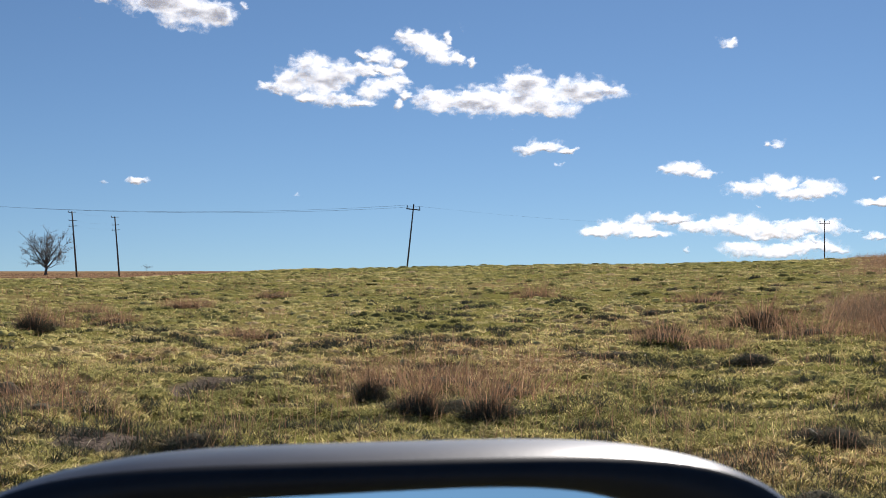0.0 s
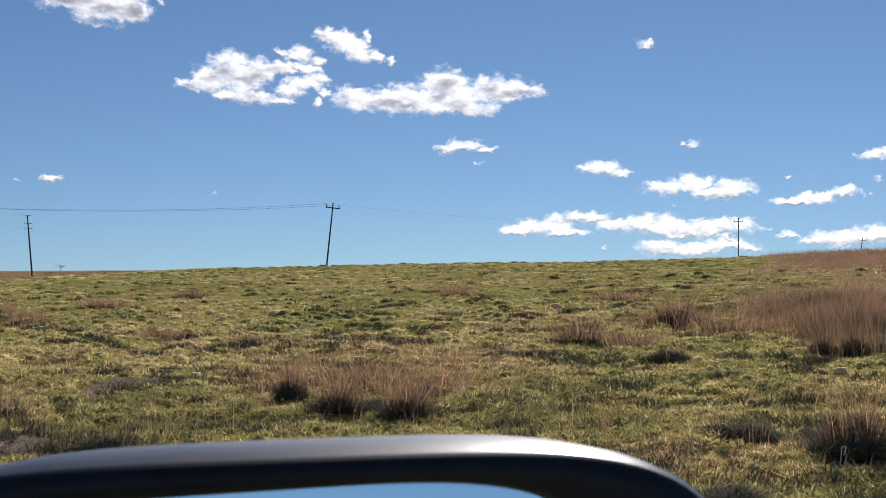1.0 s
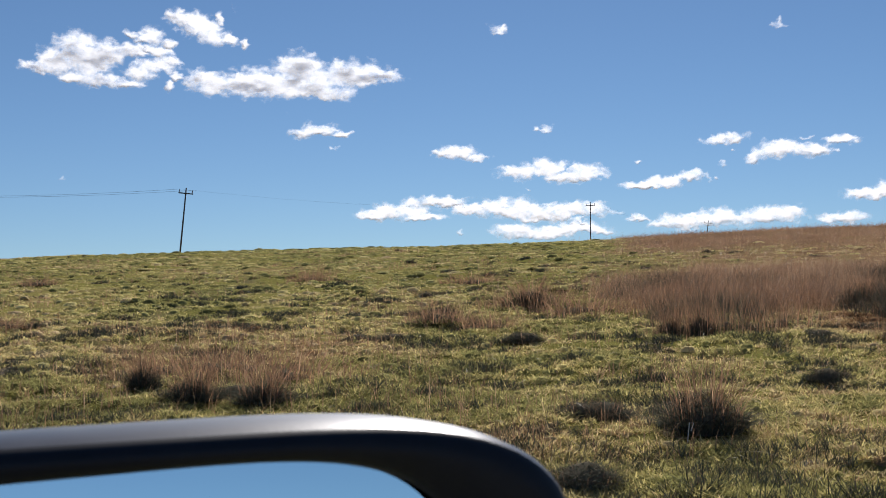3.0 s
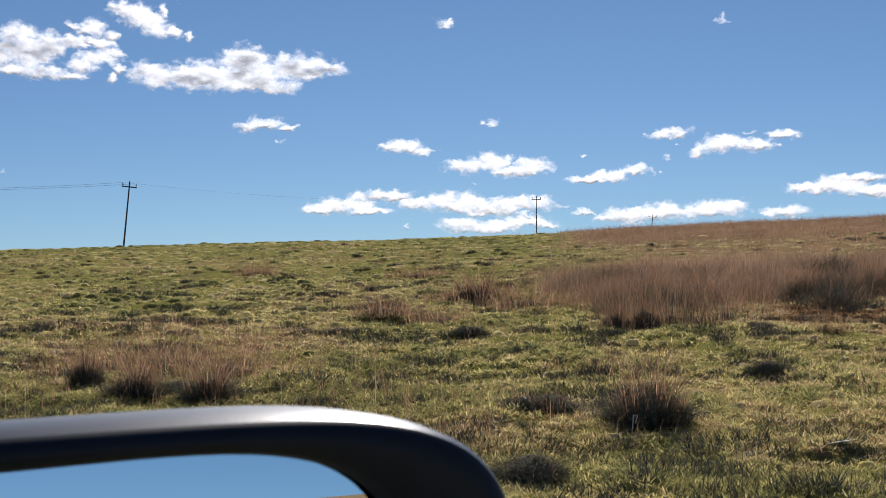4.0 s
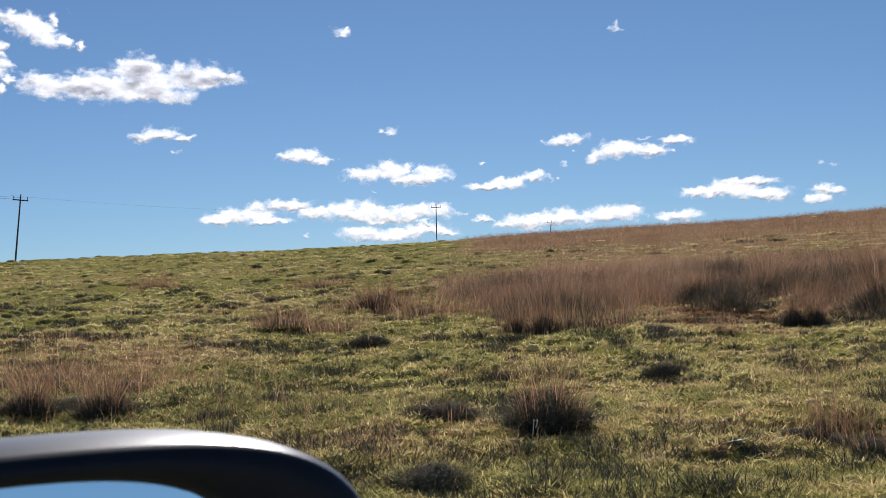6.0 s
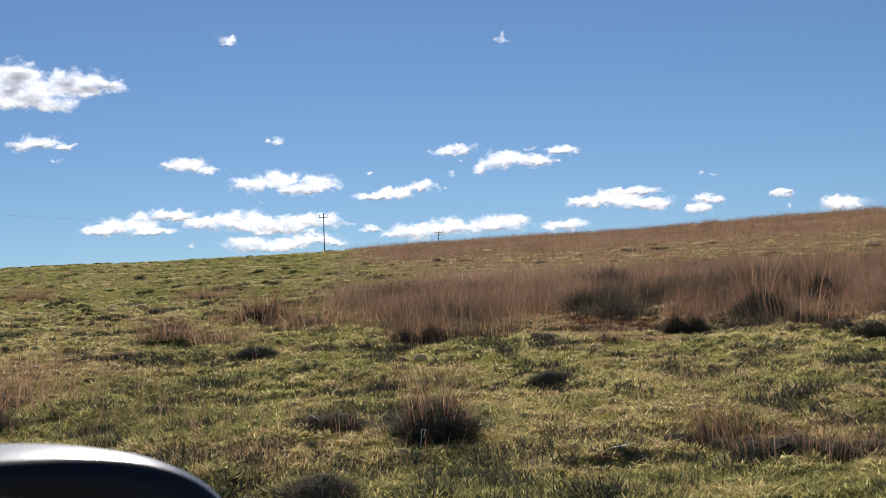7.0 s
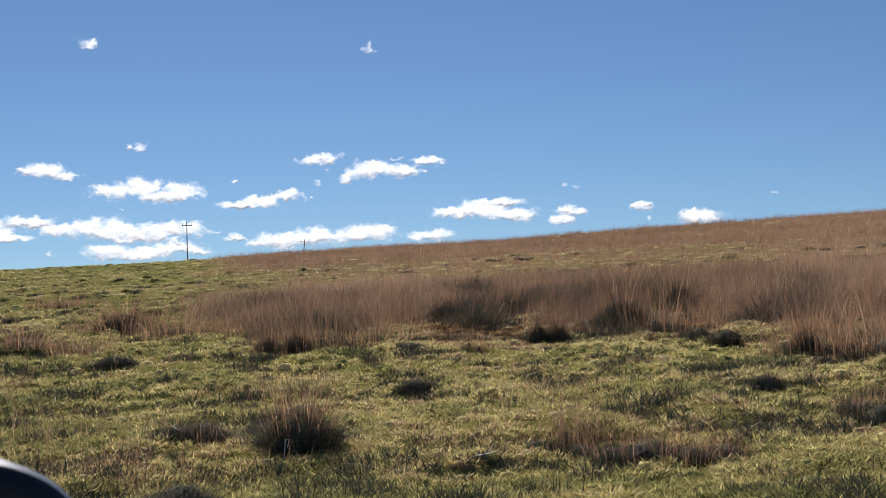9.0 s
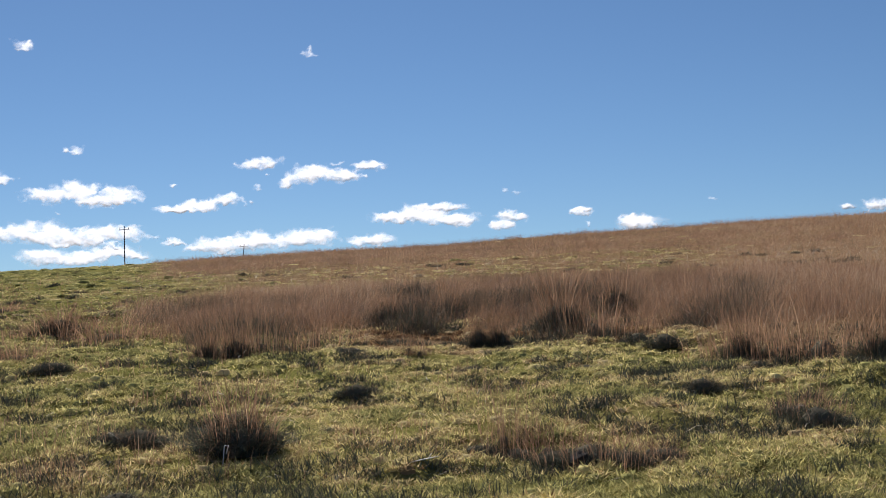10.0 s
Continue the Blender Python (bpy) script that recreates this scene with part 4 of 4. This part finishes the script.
cloud(-5.55, 8.60, [(-80, -12, 28, 9), (-47, 0, 34, 22), (-20, 25, 30, 22), (0, 0, 42, 32), (35, 15, 34, 18), (70, 18, 24, 13), (15, -32, 38, 12), (-25, -28, 24, 10)], 1)
cloud(-2.49, 8.40, [(-13, 51, 20, 15), (-30, 47, 14, 6), (20, 40, 13, 8), (24, 12, 15, 8), (-5, 2, 34, 13), (-30, -10, 26, 12), (-55, -28, 25, 9), (30, -15, 13, 7), (17, -32, 10, 10), (-45, 55, 12, 8), (5, 24, 22, 9), (-18, 30, 16, 8)], 1)
cloud(-0.65, 10.19, [(-41, 22, 20, 10), (-26, 12, 28, 14), (0, 0, 34, 18), (24, -15, 26, 15), (46, -20, 15, 9), (33, 15, 7, 10), (76, -26, 7, 9)], 1)
cloud(3.54, 7.99, [(-164, -1, 27, 16), (-118, -12, 60, 18), (-63, -10, 60, 23), (8, 20, 38, 21), (6, -11, 80, 26), (38, -24, 60, 12), (104, 9, 60, 20), (155, 2, 38, 11)], 1)
cloud(-12.34, 11.78, [(-82, 14, 60, 15), (28, -6, 60, 30), (78, -12, 30, 20), (-22, 4, 60, 22)], 1)
cloud(4.69, 5.61, [(-35, 0, 23, 9), (0, 4, 29, 10), (35, -4, 15, 5)], 0.95)
cloud(5.28, 4.91, [(0, 0, 9, 4)], 0.7)
cloud(11.09, 4.49, [(-27, 1, 27, 10), (-2, 5, 29, 11), (28, -6, 20, 6)], 1)
cloud(15.35, 3.59, [(-60, 1, 36, 13), (-15, 8, 40, 17), (20, -9, 44, 10), (55, 1, 32, 14)], 1)
cloud(8.62, 1.94, [(-59, -6, 34, 9), (-9, 1, 52, 13), (46, 16, 56, 9), (21, -11, 42, 8)], 1)
cloud(14.07, 1.94, [(-98, 2, 37, 11), (-38, 2, 62, 17), (32, -6, 62, 14), (102, 0, 45, 14)], 1)
cloud(15.55, 0.91, [(-74, 3, 36, 13), (-29, -3, 52, 11), (31, 2, 54, 12), (71, -3, 25, 7)], 1)
cloud(-13.80, 3.99, [(0, 0, 18, 7)], 0.9)
cloud(-14.99, 3.87, [(0, 0, 12, 4)], 0.66)
cloud(-9.01, 11.82, [(0, 0, 9, 9)], 0.6)
cloud(12.81, 10.20, [(-6, 2, 16, 10), (9, 0, 14, 8), (0, -7, 19, 5)], 0.60)
cloud(14.94, 5.62, [(-12, 0, 8, 6), (9, 2, 10, 9), (2, -3, 9, 4)], 0.60)
cloud(-6.77, 3.39, [(0, 0, 9, 6)], 0.5)
cloud(23.09, 4.98, [(0, 0, 33, 10)], 1)
cloud(26.12, 4.41, [(-66, -10, 16, 12), (-26, 2, 34, 15), (19, -4, 40, 11), (74, 12, 27, 7)], 1)
cloud(20.48, 3.15, [(-40, -7, 37, 6), (0, 0, 32, 10), (40, 6, 24, 9)], 1)
cloud(22.84, 3.75, [(0, 0, 10, 6)], 0.7)
cloud(19.10, 1.42, [(0, -2, 18, 4), (1, 2, 11, 6)], 1)
cloud(22.93, 1.39, [(-77, -6, 47, 11), (-7, 0, 62, 14), (83, 6, 54, 14)], 1)
cloud(28.15, 1.36, [(0, 0, 38, 10)], 1)
cloud(30.56, 2.45, [(-54, -3, 42, 10), (-4, 1, 42, 15), (41, -11, 47, 10), (16, 13, 48, 7)], 1)
cloud(34.28, 2.01, [(-10, -8, 20, 9), (10, 8, 24, 10)], 0.95)
cloud(37.65, 2.38, [(0, 0, 18, 8)], 1)
cloud(25.38, 9.92, [(-4, 0, 12, 7), (6, 3, 9, 9), (4, -5, 15, 5)], 0.62)
cloud(34.58, 3.45, [(-10, 0, 8, 4), (10, 0, 16, 5)], 0.56)
cloud(40.23, 1.83, [(0, 0, 38, 11)], 1)
cloud(43.64, 2.72, [(0, 0, 14, 5)], 0.66)
cloud(49.42, 2.16, [(0, 0, 18, 6)], 0.66)
cloud(50.59, 2.26, [(0, 0, 28, 12)], 0.85)
cloud(37.94, 1.78, [(0, 0, 7, 5)], 0.6)
cloud(16.42, 1.41, [(-4, 0, 16, 8), (8, -3, 10, 5)], 0.8)
cloud(11.10, 0.96, [(0, 0, 7, 5)], 0.60)
cloud(14.29, 2.94, [(0, 0, 7, 4)], 0.60)
cloud(18.33, 1.80, [(0, 0, 9, 5)], 0.60)
cloud(19.13, 3.94, [(0, 0, 10, 4)], 0.60)
cloud(23.44, 4.43, [(0, 0, 7, 3)], 0.60)
cloud(22.29, 3.11, [(0, 0, 9, 6)], 0.60)
cloud(22.72, 3.20, [(0, 0, 7, 4)], 0.60)
cloud(26.54, 4.91, [(0, 0, 13, 5)], 0.60)
cloud(27.85, 4.35, [(0, 0, 10, 5)], 0.60)


# ---------------------------------------------------------------- vehicle
# body added unseen, roofless to clear the mirror's reflection, turned out of the view
HEADING = -25.0
vehicle = new("vehicle")
vehicle.matrix_basis = Matrix.Translation((-0.27, 0.47, 0)) @ pose(0, 0, 0, 0, 0, -HEADING)
tagged(vehicle, "parked open off-road vehicle with dusty paint, unseen but for its side mirror", "vehicle")


def slab(name, outline, x0, x1, mat, parent, label="", bevel=0.04):
    """A side outline (forward, up) drawn out across the vehicle."""
    bm = bmesh.new()
    left = [bm.verts.new((x0, f, u)) for f, u in outline]
    right = [bm.verts.new((x1, f, u)) for f, u in outline]
    bm.faces.new(left)
    bm.faces.new(right[::-1])
    for i in range(len(outline)):
        j = (i + 1) % len(outline)
        bm.faces.new((left[i], right[i], right[j], left[j]))
    bmesh.ops.bevel(bm, geom=bm.edges[:], offset=bevel, segments=2, affect="EDGES")
    return part(name, bm, mat, parent, label)


slab("body", [(-3.0, 0.45), (1.55, 0.42), (1.72, 0.60), (1.70, 0.70), (-3.0, 0.72)], -1.80, 0.0, M_PAINT, vehicle, "dusty lower body and floor")
slab("bonnet", [(0.32, 0.70), (1.69, 0.70), (1.66, 0.88), (1.45, 0.99), (0.32, 1.10)], -1.76, -0.04, M_PAINT, vehicle, "dusty rounded bonnet", 0.06)
for side in (-1.80, -0.07):
    slab("side_panel", [(-3.0, 0.70), (0.32, 0.70), (0.32, 1.12), (-0.9, 1.12), (-1.0, 1.06), (-3.0, 1.06)], side, side + 0.07, M_PAINT, vehicle, "dusty door and side panel", 0.02)
slab("tailgate", [(-3.06, 0.60), (-3.0, 0.60), (-3.0, 1.06), (-3.06, 1.06)], -1.78, -0.02, M_PAINT, vehicle, "", 0.015)
slab("bumper", [(1.70, 0.45), (1.84, 0.47), (1.84, 0.60), (1.70, 0.62)], -1.74, -0.06, M_BLACK, vehicle, "black bumper", 0.02)
for f, w0, w1 in ((-0.75, -0.80, -0.18), (-0.75, -1.62, -1.0), (-1.75, -1.62, -0.18), (-2.65, -1.62, -0.18)):
    slab("seat", [(f, 0.72), (f + 0.50, 0.72), (f + 0.52, 0.86), (f + 0.12, 0.84), (f - 0.02, 1.22), (f - 0.14, 1.22), (f - 0.06, 0.84)], w0, w1, M_RUBBER, vehicle, "dark seat", 0.03)
for side in (-1.62, -0.16):
    for f in (-2.15, 0.85):
        wheel = new("wheel")
        wheel.parent = vehicle
        wheel.matrix_basis = Matrix.Translation((side, f, 0.0))
        for nm, mat, prof in (("tyre", M_RUBBER, ((0.23, -0.11), (0.33, -0.125), (0.37, -0.08), (0.37, 0.08), (0.33, 0.125), (0.23, 0.11))),
                              ("rim", M_STEEL, ((0.02, -0.03), (0.18, -0.05), (0.228, -0.09), (0.228, 0.09), (0.18, 0.05), (0.02, 0.03)))):
            bm = bmesh.new()
            rings = [[bm.verts.new((px, pr * math.cos(w), 0.37 + pr * math.sin(w))) for w in (2 * math.pi * j / 28 for j in range(28))] for pr, px in prof]
            for r0, r1 in zip(rings, rings[1:] + rings[:1]):
                for j in range(28):
                    bm.faces.new((r0[j], r0[(j + 1) % 28], r1[(j + 1) % 28], r1[j]))
            part(nm, bm, mat, wheel, smooth=True)

# side mirror: shells of rounded outlines, drawn back from the glass
mirror = new("side_mirror")
mirror.parent = vehicle
MIRROR = Matrix.Translation((-0.0260, 0.47, EYE - 0.1685)) @ pose(0, 0, 0, 0, -1.6, 0)
mirror.matrix_basis = vehicle.matrix_basis.inverted() @ MIRROR
tagged(mirror, "black plastic side mirror with top edge shining in the sun")


def outline(a, b, cx, cz, y, n=4.2, tilt=0.0, count=160):
    pts = []
    ct, st = math.cos(radians(tilt)), math.sin(radians(tilt))
    for i in range(count):
        w = 2 * math.pi * i / count
        c, s = math.cos(w), math.sin(w)
        k = (abs(c) ** n + abs(s) ** n) ** (-1 / n)
        pts.append((cx + a * k * c * ct - b * k * s * st, y, cz + a * k * c * st + b * k * s * ct))
    return pts


def shell(name, rings, mat, close=False, label=""):
    bm = bmesh.new()
    loops = [[bm.verts.new(q) for q in outline(*ring)] for ring in rings]
    for r0, r1 in zip(loops, loops[1:]):
        for j in range(len(r0)):
            k = (j + 1) % len(r0)
            bm.faces.new((r0[j], r0[k], r1[k], r1[j]))
    if close:
        bm.faces.new(loops[-1])
    return part(name, bm, mat, mirror, label, True)


shell("bezel", [(0.1385, 0.0875, -0.0085, -0.0032, 0.010, 4.2, 1.4), (0.1405, 0.0890, -0.0085, -0.0032, 0.003, 4.2, 1.4), (0.1435, 0.0905, -0.0080, -0.0030, 0.0, 4.2, 1.2),
                (0.1675, 0.0925, -0.001, 0, 0.0), (0.1725, 0.0952, 0, 0, 0.002, 4.4), (0.1745, 0.0972, 0, 0, 0.006, 4.5)], M_BLACK, label="black plastic frame round the glass")
shell("housing", [(0.1745, 0.0972, 0, 0, 0.006, 4.5), (0.176, 0.0988, 0, 0, 0.012, 4.4), (0.1762, 0.0997, 0, 0, 0.028, 4.1), (0.1732, 0.0985, 0, 0, 0.05, 3.9),
                  (0.158, 0.089, 0, 0, 0.078, 3.6), (0.125, 0.071, 0, 0, 0.100, 3.2), (0.06, 0.035, 0, 0, 0.112, 3.0)], M_TRIM, True, "shiny worn grey lacquered shell")
bm = bmesh.new()
bm.faces.new([bm.verts.new(q) for q in outline(0.1425, 0.0935, 0, 0, 0)])
glass = part("mirror_glass", bm, M_GLASS, mirror, "clear mirror glass")
glass.matrix_basis = Matrix.Translation((-0.0085, 0.0150, -0.002)) @ pose(0, 0, 0, -7.3, 0, 0.5)
bm = bmesh.new()
tube(bm, [(-0.08, 0.05, -0.075), (-0.14, 0.05, -0.13), (-0.22, 0.05, -0.19), (-0.29, 0.04, -0.30)], [0.035, 0.032, 0.03, 0.045], 12)
part("arm", bm, M_BLACK, mirror, smooth=True)


# ---------------------------------------------------------------- small things
def peg(az, r, height):
    """A bent white stake in the grass."""
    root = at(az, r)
    bm = bmesh.new()
    tube(bm, [(0, 0, -0.03), (0.004, 0, height * 0.5), (0.006, 0, height), (0.035, 0, height + 0.002), (0.022, 0, height * 0.62)], [0.004] * 5, 6)
    ob = part("garden_stake", bm, M_PEG)
    ob.matrix_basis = Matrix.Translation(root) @ pose(0, 0, 0, 0, 4, -az)
    tagged(ob, "small bent white stake stuck in the grass", "stake")


peg(21.25, 9.75, 0.15)


def lump(az, r, w, h, seed):
    """An old earth mound half hidden in the grass."""
    bm = bmesh.new()
    bmesh.ops.create_icosphere(bm, subdivisions=4, radius=1.0)
    for q in bm.verts:
        q.co *= 1 + 0.16 * noise.fractal(q.co * 1.6 + Vector((seed, 0, 0)), 0.8, 2.2, 4)
    ob = part("earth_mound", bm, M_STONE, smooth=True)
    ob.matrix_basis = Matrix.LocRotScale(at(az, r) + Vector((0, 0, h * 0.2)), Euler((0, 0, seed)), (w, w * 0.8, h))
    tagged(ob, "dark crumbling earth mound half hidden in grass", "earth mound", "earth mounds")


lump(37.5, 9.0, 0.10, 0.10, 1)


def stick(az, r, length, turn, label):
    """A bleached twig lying in the grass."""
    bm = bmesh.new()
    tube(bm, [(-length / 2, 0, 0.05), (-length * 0.1, 0.012, 0.065), (length * 0.2, 0.0, 0.075), (length / 2, -0.015, 0.09)], [0.003, 0.0035, 0.003, 0.002], 7)
    tube(bm, [(length * 0.1, 0, 0.07), (length * 0.25, 0.05, 0.10)], [0.002, 0.0015], 6)
    ob = part("fallen_twig", bm, M_PEG, smooth=True)
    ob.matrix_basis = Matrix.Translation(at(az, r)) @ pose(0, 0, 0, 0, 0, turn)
    tagged(ob, label, "twig")


stick(30.4, 9.15, 0.20, -28, "bleached white twig lying in the short grass")
